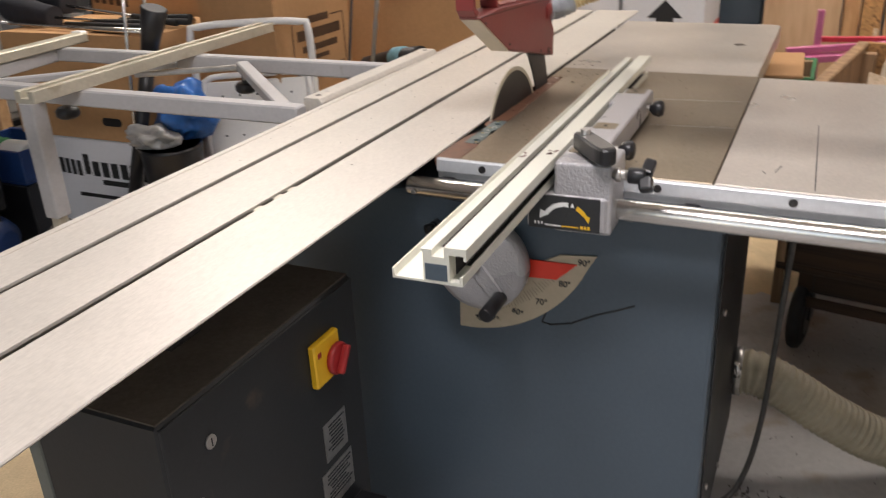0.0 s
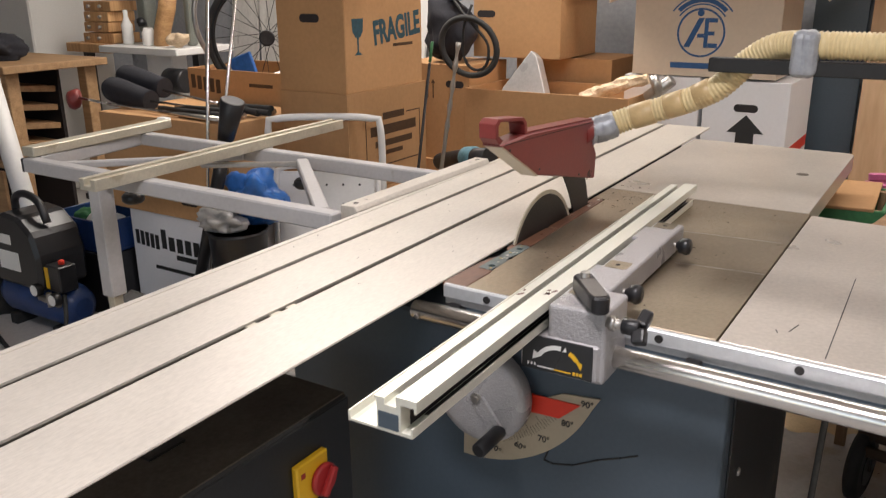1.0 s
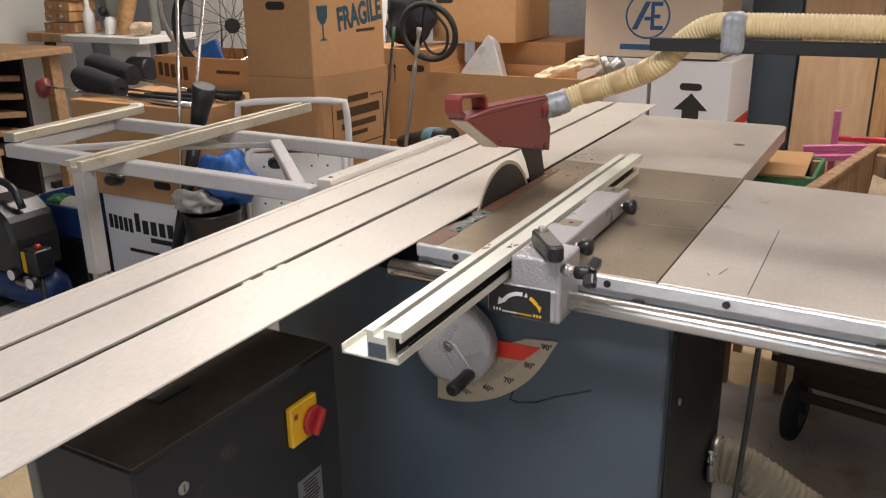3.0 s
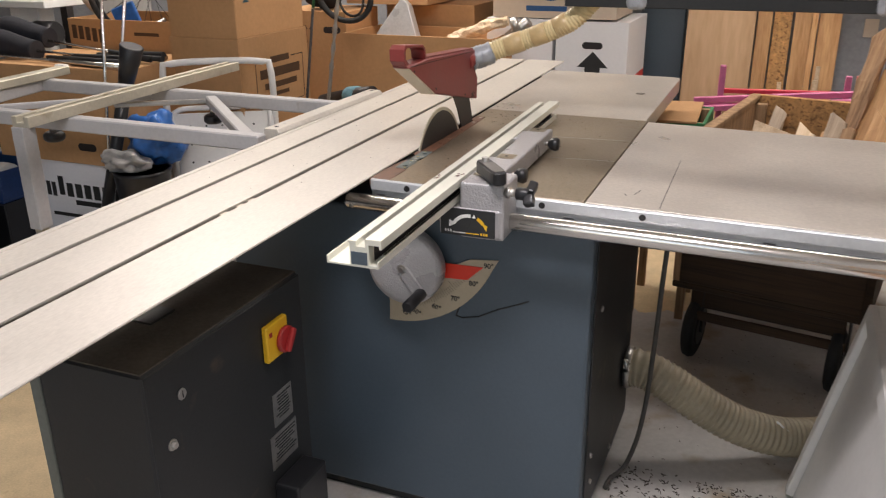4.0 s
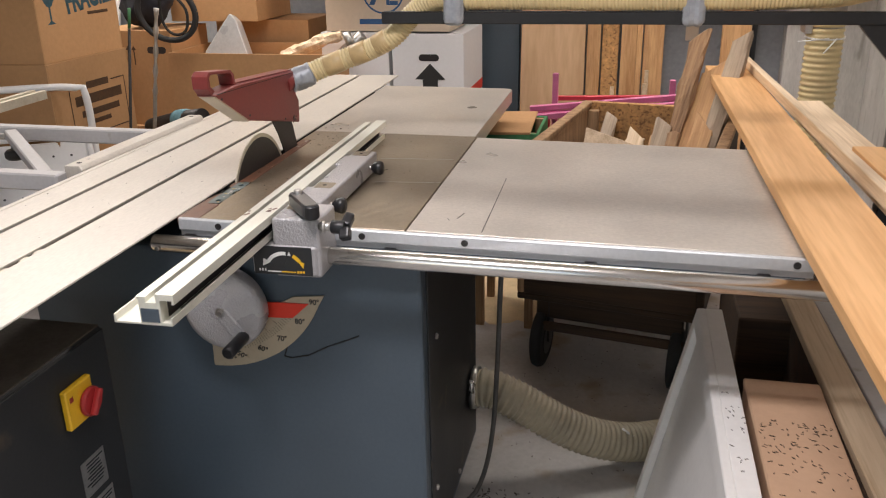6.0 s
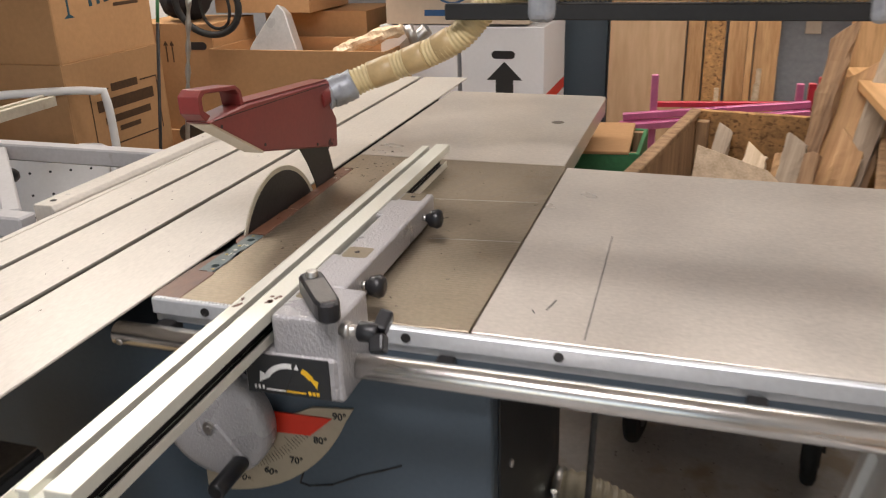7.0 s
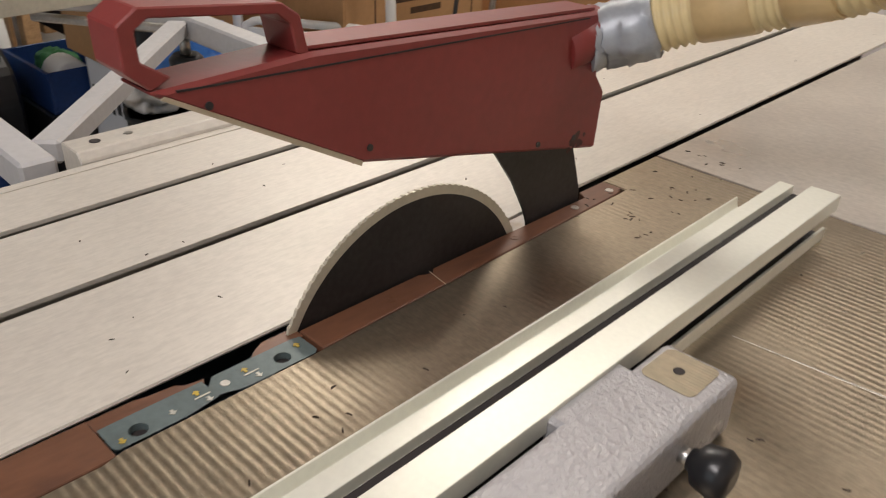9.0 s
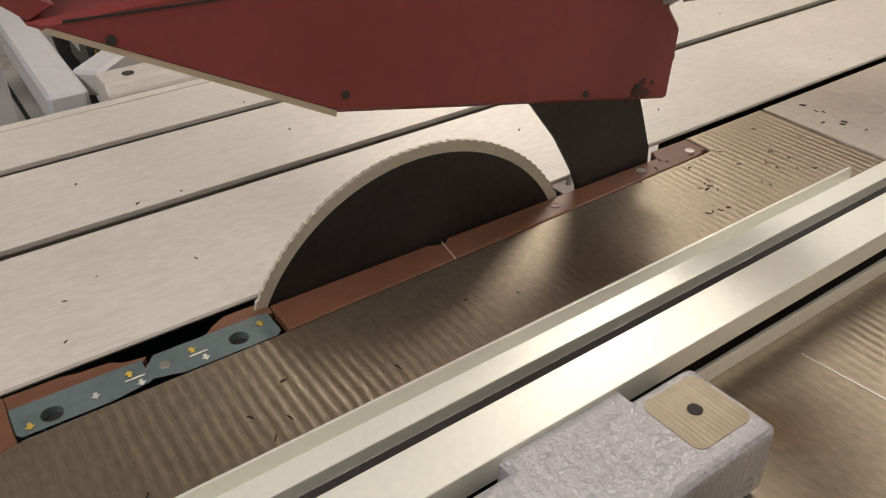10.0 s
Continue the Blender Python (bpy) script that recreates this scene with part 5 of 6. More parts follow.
offcut((0.36, 0.16, 0.30), (0.41, 0.5, 0.74), 0.04, 0.03, ROUGH_Y, "rough dark offcut in the cart")
offcut((0.10, 0.34, 0.30), (0.12, 0.84, 0.72), 0.05, 0.016, GREY_OLD, "thin grey offcut against the end of the cart")
offcut((0.27, 0.60, 0.35), (0.30, 0.80, 0.66), 0.03, 0.03, PINE_OLD, "short square offcut in the cart")
offcut((0.20, 0.30, 0.31), (0.23, 0.80, 0.66), 0.07, 0.02, PALE_WOOD, "pale broad offcut in the cart")
solid("plywood_scrap", turned(prism([(-0.16, 0.0), (0.17, 0.0), (0.05, 0.11), (-0.15, 0.17)], "y", -0.006, 0.006, 0.001), CART @ pose(0.25, 0.45, 0.585, -25, 0, 4)), PALE_WOOD, "triangular grey plywood scrap lying in the cart", "plywood scrap")


def tube_rack():
    r = thing("tube_rack", (0.7, 1.93, 0), "pink and red metal tubes knocked together as a frame", "tube frame")
    def t(a, b, rad, mat):
        part("tube", bar(a, b, rad * 2, rad * 2, 0.003), mat, r)
    t((0.535, 1.93, 0.0), (0.535, 1.93, 0.845), 0.0125, PINK)
    t((0.50, 1.97, 0.0), (0.50, 1.97, 0.68), 0.0115, PINK_RED)
    t((0.54, 1.95, 0.735), (1.06, 1.99, 0.742), 0.010, PINK_RED)
    t((0.43, 1.905, 0.695), (1.06, 1.945, 0.752), 0.0125, PINK)
    t((0.415, 1.875, 0.660), (1.06, 1.92, 0.725), 0.0125, PINK)
    t((0.42, 1.90, 0.672), (1.03, 1.965, 0.718), 0.008, PINK)
    t((1.02, 1.96, 0.0), (1.022, 1.96, 0.82), 0.0125, PINK)
    t((1.055, 1.97, 0.0), (1.062, 1.97, 0.82), 0.013, PINK_RED)
    t((1.085, 1.95, 0.0), (1.09, 1.95, 0.845), 0.013, PINK_RED)
    return r


tube_rack()


def crate():
    c = thing("green_crate", (0.44, 1.30, 0.0), "green painted wooden crate with a loose lid", "crate")
    for z in (0.30, 0.46, 0.62):
        part("slat", bx(0.31, 0.55, 1.16, 1.172, z, z + 0.135, 0.002), GREEN, c)
        part("slat", bx(0.538, 0.55, 1.172, 1.46, z, z + 0.135, 0.002), GREEN, c)
        part("slat", bx(0.31, 0.322, 1.172, 1.46, z, z + 0.135, 0.002), GREEN, c)
        part("slat", bx(0.31, 0.55, 1.46, 1.472, z, z + 0.135, 0.002), GREEN, c)
    for x in (0.322, 0.508):
        for y in (1.172, 1.43):
            part("corner_post", bx(x, x + 0.03, y, y + 0.03, 0.0, 0.75), ROUGH_WOOD, c)
    part("lid", turned(bx(-0.10, 0.067, -0.17, 0.17, 0, 0.010, 0.002), pose(0.448, 1.325, 0.753, 1, -1, 2)), CARD, c, "loose brown board lid")
    return c


crate()

# sheets and boards leaning on the back wall
def leaner(x0, x1, y, h, mat, label, lean=4.0, t=0.02, name="leaning_board", roll=0.0):
    bm = turned(bx(0, x1 - x0, 0, t, 0, h, 0.002), pose(x0, y, 0, -lean, roll, 0))
    bm.normal_update()
    return solid(name, bm, mat, label, "board", group="boards leaning on the wall")


leaner(0.27, 0.605, 2.74, 1.42, PLY, "large plywood sheet leaning on the wall", 5, name="plywood_sheet")
leaner(0.612, 0.682, 2.79, 1.45, PINE_X, "red-brown planed board leaning on the wall", 4)
leaner(0.69, 0.775, 2.80, 1.40, OSB, "chipboard strip leaning on the wall", 4, 0.014)
leaner(0.788, 0.868, 2.80, 0.99, PINE_X, "pine board with a splintered broken top", 4)
leaner(0.868, 0.895, 2.77, 1.02, PINE_X, "narrow pine batten leaning on the wall", 4)
leaner(0.902, 1.003, 2.80, 0.985, PINE_X, "broad pine board leaning on the wall", 4)
leaner(0.915, 0.935, 2.70, 0.74, PALE_WOOD, "short pale batten leaning on boards", 5)
leaner(0.86, 0.885, 2.66, 0.68, PALE_WOOD, "short pale stake leaning on boards", 5, 0.025, roll=4)
leaner(0.745, 0.765, 2.66, 0.66, PALE_WOOD, "short pale stake leaning on boards", 5, 0.02)
leaner(1.285, 1.425, 2.80, 1.5, PINE_X, "tall orange pine board leaning on the wall", 3, 0.03)
leaner(1.43, 1.455, 2.82, 1.5, BLACK_STEEL, "dark steel strip leaning on the wall", 3)
leaner(0.02, 0.25, 2.86, 1.5, BLUE, "dark blue-grey board leaning on the wall", 2, name="dark_board")
solid("paint_note", bx(1.115, 1.18, 2.988, 2.9995, 0.86, 0.95, 0.002), CARD_PALE, "pale yellow paper on the wall", "paper")


def duct():
    d = thing("wall_duct", (1.64, 2.0, 0), "galvanised pipe with a cream hose clipped on it", "duct")
    part("pipe", rod((1.62, 2.1, 1.02), (1.62, 2.1, 2.68), 0.07, 28), STEEL, d, "galvanised pipe")
    part("hose", ribbed([(1.62, 2.1, 1.06), (1.62, 2.1, 0.8), (1.62, 2.1, 0.5), (1.63, 2.1, 0.2), (1.64, 2.1, 0.01)], 0.072, 0.024, 0.004, 24), HOSE, d, "cream ribbed hose")
    part("cable_tie", join(turned(ring(0.0735, 0.0775, -0.003, 0.003, 28), pose(1.62, 2.1, 0.985, 4)), rod((1.62, 2.02, 0.985), (1.50, 2.0, 0.975), 0.003, 6), rod((1.65, 2.02, 0.985), (1.60, 1.99, 0.93), 0.003, 6)), WHITE, d, "pale cable tie")
    part("bracket", bx(1.53, 1.56, 2.05, 2.15, 1.0, 1.06, 0.003), STEEL, d)
    return d


duct()
solid("wall_shelf", bx(0.10, 1.95, 2.62, 3.0, 1.395, 1.425, 0.002), PINE_X, "pine shelf board on the back wall", "shelf", "structure")
solid("grey_wall_panel", bx(1.60, 2.0, 2.90, 2.999, 0, 2.0, 0.003), WALL_PALE, "limewashed pale panel in the corner", "panel", "structure")

# ---- things by the outrigger and the stacks ----
def stool():
    s = thing("step_stool", (-1.395, 1.06, 0), "white metal folding step stool with a perforated seat", "step stool", turn=31)
    w = 0.218
    hoop = smooth_path([(-w, 0.05, 0.0), (-w, 0.03, 0.5), (-w, 0.0, 0.84), (-w + 0.035, 0.0, 0.882), (0, 0.0, 0.89), (w - 0.035, 0.0, 0.882), (w, 0.0, 0.84), (w, 0.03, 0.5), (w, 0.05, 0.0)], 0.02)
    part("hoop", loft(hoop, 0.014, 12), WHITE, s, local=True)
    seat = bx(-0.19, 0.19, -0.012, 0.0, -0.18, 0.18, 0.004)
    seat_m = pose(0, -0.03, 0.50, -14)
    part("seat", turned(seat, seat_m), WHITE, s, "pale perforated metal seat", local=True)
    edge = smooth_path([(-0.19, 0, -0.18), (-0.2, -0.006, 0), (-0.2, -0.006, 0.15), (-0.17, -0.006, 0.195), (0, -0.006, 0.2), (0.17, -0.006, 0.195), (0.2, -0.006, 0.15), (0.2, -0.006, 0), (0.19, 0, -0.18)], 0.02)
    part("seat_rim", turned(loft(edge, 0.012, 10), seat_m), WHITE, s, local=True)
    for ix in range(5):
        for iz in range(4):
            part("perforation", turned(rod((-0.13 + ix * 0.065, -0.0125, -0.10 + iz * 0.075), (-0.13 + ix * 0.065, -0.0132, -0.10 + iz * 0.075), 0.0045, 10), seat_m), BLACK_INK, s, local=True)
    for x in (-0.2, 0.2):
        part("leg", loft([(x, -0.25, 0.0), (x, -0.06, 0.35), (x, 0.02, 0.6)], 0.012, 10), WHITE, s, local=True)
    return s


stool()


def blob(c, r, amount, freq, squash=(1, 1, 1), sub=4):
    bm = bmesh.new()
    bmesh.ops.create_icosphere(bm, subdivisions=sub, radius=1)
    for v in bm.verts:
        k = 1 + amount * noise.noise(v.co * freq + Vector(c) * 3) + 0.4 * amount * noise.noise(v.co * freq * 3)
        v.co = Vector(c) + Vector((v.co.x * r * squash[0] * k, v.co.y * r * squash[1] * k, v.co.z * r * squash[2] * k))
    for f in bm.faces:
        f.smooth = True
    return bm


def bucket():
    b = thing("bucket", (-1.522, 0.69, 0), "black plastic bucket full of rubbish bags", "bucket")
    part("wall", loft([(-1.522, 0.69, z) for z in (0.0, 0.004, 0.50, 0.515, 0.515, 0.50, 0.05)], [0.07, 0.075, 0.108, 0.114, 0.105, 0.101, 0.065], 28), BLACK, b)
    return b


bucket()
solid("blue_bag", blob((-1.53, 0.79, 0.61), 0.10, 0.5, 1.6, (1.1, 0.9, 1.1)), BLUE_BAG, "crumpled blue plastic bag in a bucket", "bag")
solid("clear_bag", blob((-1.565, 0.655, 0.545), 0.07, 0.5, 1.8, (1.3, 0.9, 0.7)), CLEAR_GREY, "crumpled clear plastic bag on a bucket", "bag")


def pole_pair():
    for dx, top in ((0.0, (-1.618, 0.74, 1.38)), (-0.05, (-1.502, 0.765, 1.374))):
        p = thing("steel_pole", (-1.80 + dx, 0.74, 0), "thin steel pole with a thick polished grip", "pole", "steel poles")
        top = Vector(top)
        foot = Vector((-1.80 + dx, 0.74 - dx / 2, 0.0))
        part("shaft", loft([foot, top], 0.0065, 10), CHROME, p)
        d = (top - foot).normalized()
        part("grip", loft([top - d * 0.01, top + d * 0.02, top + d * 0.05, top + d * 0.3], [0.012, 0.02, 0.026, 0.03], 18), STEEL, p, "polished steel grip")


pole_pair()


def cone_pole():
    p = thing("parasol", (-1.8, 0.68, 0), "closed black parasol with a conical cap", "parasol")
    a, b = Vector((-1.85, 0.68, 0.0)), Vector((-1.528, 0.68, 0.86))
    d = (b - a).normalized()
    part("stick", loft([a, b], [0.02, 0.026], 14), BLACK, p)
    part("cap", loft([b - d * 0.02, b + d * 0.14, b + d * 0.143], [0.028, 0.044, 0.038], 22), BLACK, p, "black plastic cone")


cone_pole()


def compressor():
    c = thing("air_compressor", (-2.45, 0.48, 0), "black portable air compressor with gauges", "air compressor")
    part("shell", prism([(-2.64, 0.20), (-2.34, 0.20), (-2.33, 0.34), (-2.36, 0.44), (-2.44, 0.50), (-2.56, 0.51), (-2.62, 0.46), (-2.65, 0.34)], "y", 0.38, 0.60, 0.015), BLACK, c, "black moulded shell")
    part("handle", loft(smooth_path([(-2.58, 0.47, 0.49), (-2.57, 0.47, 0.55), (-2.50, 0.47, 0.575), (-2.41, 0.47, 0.55), (-2.37, 0.47, 0.47)], 0.02), 0.016, 12), BLACK, c)
    part("tank", loft([(x, 0.48, 0.13) for x in (-2.72, -2.69, -2.64, -2.30, -2.25, -2.22)], [0.04, 0.075, 0.09, 0.09, 0.075, 0.04], 24), BLUE_BOX, c, "dark blue steel tank")
    for x in (-2.62, -2.32):
        part("foot", bx(x - 0.02, x + 0.02, 0.40, 0.56, 0.0, 0.05, 0.004), RUBBER, c)
    sw = part("pressure_switch", bx(-2.325, -2.235, 0.40, 0.48, 0.21, 0.32, 0.005), BLACK, c)
    part("yellow_label", bx(-2.330, -2.305, 0.3985, 0.3998, 0.22, 0.31), YELLOW, sw)
    part("red_button", rod((-2.27, 0.44, 0.32), (-2.27, 0.44, 0.338), 0.012, 12, 0.002), RED_FLAT, sw)
    for x, z in ((-2.36, 0.215), (-2.245, 0.195)):
        g = part("gauge", rod((x, 0.36, z), (x, 0.39, z), 0.027, 20, 0.002), BLACK_STEEL, c)
        part("dial", rod((x, 0.3585, z), (x, 0.3598, z), 0.023, 20), WHITE_INK, g)
    part("valve", join(rod((-2.36, 0.385, 0.18), (-2.24, 0.385, 0.17), 0.014, 12), rod((-2.30, 0.385, 0.15), (-2.30, 0.385, 0.21), 0.011, 10)), STEEL, c)
    part("label", bx(-2.60, -2.46, 0.3775, 0.3795, 0.27, 0.35), WHITE_INK, c, "white paper label")
    part("label", bx(-2.60, -2.50, 0.3775, 0.3795, 0.38, 0.42), WHITE_INK, c, "white paper label")


compressor()
solid("air_cable", loft(smooth_path([(-2.25, 0.42, 0.20), (-2.18, 0.36, 0.1), (-2.16, 0.28, 0.012), (-2.26, 0.2, 0.012), (-2.42, 0.24, 0.012), (-2.6, 0.3, 0.012)], 0.02), 0.009, 8), RUBBER, "black cable loop on the floor", "cable")


def tote(base, w, d, h, mat, label):
    t = thing("tote_box", base, label, "storage box", "storage boxes")
    x, y = w / 2, d / 2
    part("bottom", bx(-x, x, -y, y, 0, 0.008), mat, t, local=True)
    for a in ((-x, x, -y, -y + 0.008), (-x, x, y - 0.008, y), (-x, -x + 0.008, -y + 0.008, y - 0.008), (x - 0.008, x, -y + 0.008, y - 0.008)):
        part("wall", bx(*a, 0.008, h, 0.002), mat, t, local=True)
    for a, c in ((-y - 0.008, -y), (y, y + 0.008)):
        part("rim", bx(-x - 0.008, x + 0.008, a, c, h - 0.02, h), mat, t, local=True)
    return t


tote((-2.50, 0.82, 0.0), 0.40, 0.30, 0.28, BLACK, "black plastic storage box")
tote((-2.50, 0.82, 0.282), 0.38, 0.28, 0.14, BLUE_BOX, "blue plastic storage box with odds and ends")
solid("white_roll", rod((-2.52, 0.80, 0.36), (-2.36, 0.78, 0.37), 0.065, 20, 0.008), WHITE, "white roll lying in a blue box", "roll")
solid("green_cloth", blob((-2.60, 0.82, 0.37), 0.07, 0.4, 2, (1.2, 0.9, 0.7)), GREEN, "crumpled green cloth in a blue box", "cloth")


def paper_wrap():
    b = thing("torn_carton", (-1.72, 0.40, 0), "torn low cardboard box with brown tape", "cardboard box")
    part("tray", turned(join(bx(-0.2, 0.2, -0.12, 0.12, 0, 0.006), bx(-0.2, 0.2, -0.12, -0.114, 0, 0.16), bx(-0.2, -0.194, -0.114, 0.12, 0, 0.13), bx(0.194, 0.2, -0.114, 0.12, 0, 0.2), bx(-0.2, 0.2, 0.114, 0.12, 0, 0.15)), pose(-1.72, 0.40, 0, 0, 0, 14)), CARD, b)
    part("flap", turned(bx(-0.2, 0.2, -0.16, 0, 0, 0.006, 0.001), pose(-1.70, 0.29, 0.165, 12, 0, 14)), CARD_PALE, b, "bent pale flap")
    part("tape_strip", turned(bx(-0.04, 0.0, -0.122, -0.12, 0, 0.17), pose(-1.72, 0.40, 0, 0, 0, 14)), HOSE, b, "yellow tape strip")


paper_wrap()
solid("black_case", turned(bx(-0.22, 0.2, -0.06, 0.06, 0, 0.03, 0.01, 2), pose(-1.66, 0.46, 0.20, 10, 14, 16)), BLACK, "black tool case lying on the torn carton", "case")


# golf clubs lying on the wide carton
def clubs():
    for i, (a, b) in enumerate((((-2.42, 1.02, 0.96), (-1.66, 0.98, 0.895)), ((-2.42, 0.94, 0.915), (-1.70, 0.94, 0.89)), ((-2.42, 0.86, 0.895), (-1.75, 0.83, 0.883)))):
        c = thing("golf_club", (a[0], a[1], 0.876), "golf club with a knitted cover lying on a box" if i < 2 else "steel golf club lying on a box", "golf club", "golf clubs")
        part("shaft", loft([Vector(a), Vector(b)], 0.006, 8), CHROME, c)
        part("grip", loft([Vector(b) - (Vector(b) - Vector(a)) * 0.3, Vector(b)], [0.010, 0.014], 10), RUBBER, c)
        if i < 2:
            part("head_cover", loft(smooth_path([(a[0] - 0.10, a[1], a[2] + 0.025), (a[0] - 0.07, a[1], a[2] + 0.03), (a[0] - 0.0, a[1], a[2] + 0.02), (a[0] + 0.13, a[1], a[2] + 0.0), (a[0] + 0.18, a[1], a[2] - 0.005)], 0.03), [0.025, 0.042, 0.052, 0.056, 0.056, 0.053, 0.050, 0.048, 0.046, 0.045, 0.043, 0.040, 0.037, 0.033, 0.03][:len(smooth_path([(a[0] - 0.10, a[1], a[2] + 0.025), (a[0] - 0.07, a[1], a[2] + 0.03), (a[0] - 0.0, a[1], a[2] + 0.02), (a[0] + 0.13, a[1], a[2] + 0.0), (a[0] + 0.18, a[1], a[2] - 0.005)], 0.03))], 18), FABRIC, c, "black knitted head cover")
        else:
            part("head", blob((a[0] - 0.26, a[1] + 0.02, a[2] + 0.0), 0.045, 0.2, 1.2, (0.75, 0.8, 1.0), 3), RED, c, "red club head")
            part("neck", loft([(a[0] - 0.24, a[1] + 0.02, a[2] + 0.01), Vector(a)], 0.006, 8), CHROME, c)


clubs()
for i in range(7):
    y = 0.86 + 0.045 * i
    solid("club_grip", loft([(-2.2 + 0.05 * i, y, 0.889 + 0.004 * (i % 3)), (-1.60 - 0.03 * (i % 4), y - 0.06, 0.889 + 0.01 * (i % 3))], [0.008, 0.0125], 8), RUBBER if i % 3 else CHROME, "dark rubber golf grip among others on a box", "golf club", group="golf clubs")


def bicycle_wheel():
    c = Vector((-2.05, 1.47, 1.145))
    w = thing("bicycle_wheel", (c.x, c.y, 0.86), "black bicycle wheel with thin spokes standing in a box", "bicycle wheel", turn=40)
    z = c.z - 0.86

    def circle(r, n=64, y=0.0):
        return [(r * math.cos(2 * math.pi * k / n), y, z + r * math.sin(2 * math.pi * k / n)) for k in range(n + 1)]

    part("tyre", loft(circle(0.262), 0.015, 10, caps=False), RUBBER, w, local=True)
    part("rim", loft(circle(0.242), 0.009, 8, caps=False), BLACK_STEEL, w, local=True)
    hub = part("hub", loft([(0, y, z) for y in (-0.05, -0.045, -0.04, 0.0, 0.04, 0.045, 0.05)], [0.008, 0.03, 0.03, 0.014, 0.024, 0.024, 0.008], 18), BLACK_STEEL, w, local=True)
    part("cog", rod((0, -0.075, z), (0, -0.05, z), 0.035, 22, 0.004), DARK_STEEL, hub, local=True)
    for k in range(24):
        a = 2 * math.pi * k / 24
        b = a + (0.5 if k % 2 else -0.5)
        part("spoke", loft([(0.028 * math.cos(b), 0.042 if k % 4 < 2 else -0.042, z + 0.028 * math.sin(b)), (0.236 * math.cos(a), 0, z + 0.236 * math.sin(a))], 0.0016, 5), DARK_STEEL, w, local=True)


bicycle_wheel()
part_wheel2 = thing("old_bicycle_wheel", (-2.24, 1.60, 0.90), "bare blue-black bicycle rim standing in a box", "bicycle wheel", turn=60)
part("rim", loft([(0.29 * math.cos(2 * math.pi * k / 60), 0, 0.33 + 0.29 * math.sin(2 * math.pi * k / 60)) for k in range(61)], 0.012, 8, caps=False), STEEL, part_wheel2, local=True)
solid("blue_packet", turned(bx(-0.06, 0.06, -0.01, 0.01, 0, 0.12, 0.004), pose(-2.05, 1.33, 0.96, 0, -20, 10)), BLUE_BAG, "blue and white packet in an open box", "packet")

# stack on the fragile carton
for i in range(4):
    solid("plastic_strip", turned(bx(-0.012, 0.012, -0.30, 0.30, 0, 0.012, 0.003), pose(-1.50 + 0.055 * i, 1.32 + 0.02 * i, 1.379 + 0.013 * (i % 2), 0, 0, 58 - 9 * i)), WHITE, "white plastic strip lying on a moving box", "plastic strip", group="plastic strips")
solid("folded_sheet", turned(join(bx(-0.17, 0.20, -0.14, 0.15, 0, 0.008, 0.001), turned(bx(-0.15, 0.2, -0.13, 0.14, 0.008, 0.016, 0.001), pose(0.01, 0.02, 0, 0, 0, 4))), pose(-1.50, 1.42, 1.404, 0, 0, 6)), CLEAR_GREY, "folded grey plastic sheets on a moving box", "plastic sheets")
solid("navy_bag", blob((-1.45, 2.08, 1.155), 0.15, 0.35, 1.2, (0.75, 0.9, 1.05)), FABRIC, "dark navy bag wedged between the boxes", "bag")
solid("blue_strap", blob((-1.40, 2.06, 1.325), 0.05, 0.4, 2.0, (1.6, 1.0, 0.6)), BLUE_BAG, "blue strap on a dark bag", "strap")
solid("rubber_tyre", loft([(-1.235 + 0.13 * math.cos(a) - 0.02 * math.sin(a), 1.885 + 0.02 * math.cos(a), 1.10 + 0.125 * math.sin(a)) for a in [2 * math.pi * k / 40 for k in range(41)]], 0.014, 10, caps=False), RUBBER, "thin black rubber tyre hanging from a bag", "tyre")
solid("extension_cord", loft(smooth_path([(-1.40, 2.0, 1.32), (-1.29, 1.92, 1.25), (-1.21, 1.89, 1.19), (-1.14, 1.89, 1.11), (-1.15, 1.89, 1.02), (-1.21, 1.89, 1.0), (-1.26, 1.89, 1.05), (-1.27, 1.9, 1.18), (-1.24, 1.92, 1.28)], 0.02), 0.0065, 8), RUBBER, "black cord hanging in loops", "cord")
solid("drill_rod", loft([Vector((-1.20, 1.42, 0.0)) + (Vector((-1.005, 1.42, 1.155)) - Vector((-1.20, 1.42, 0.0))) * (k / 60) for k in range(61)], [0.0085 + (0.003 * math.sin(k * 1.5) if k > 42 else 0) for k in range(61)], 10), STEEL, "long steel drill rod with a twisted tip", "drill rod")
solid("thin_stake", loft([(-1.26, 1.36, 0.0), (-1.10, 1.36, 1.08)], 0.006, 8), DARK_STEEL, "thin dark stake leaning on the boxes", "stake")
solid("green_stake_tip", loft([(-1.099, 1.36, 1.083), (-1.087, 1.36, 1.16)], 0.006, 8), GREEN, "green painted stake tip", "stake")
solid("smoky_hood", turned(prism([(-0.10, 0.0), (0.12, 0.0), (0.06, 0.18), (0.03, 0.21), (-0.02, 0.14), (-0.09, 0.04)], "y", -0.03, 0.06, 0.004), pose(-1.03, 2.02, 0.87, -12, 0, 8)), CLEAR_GREY, "smoky plastic hood standing in an open box", "plastic hood")
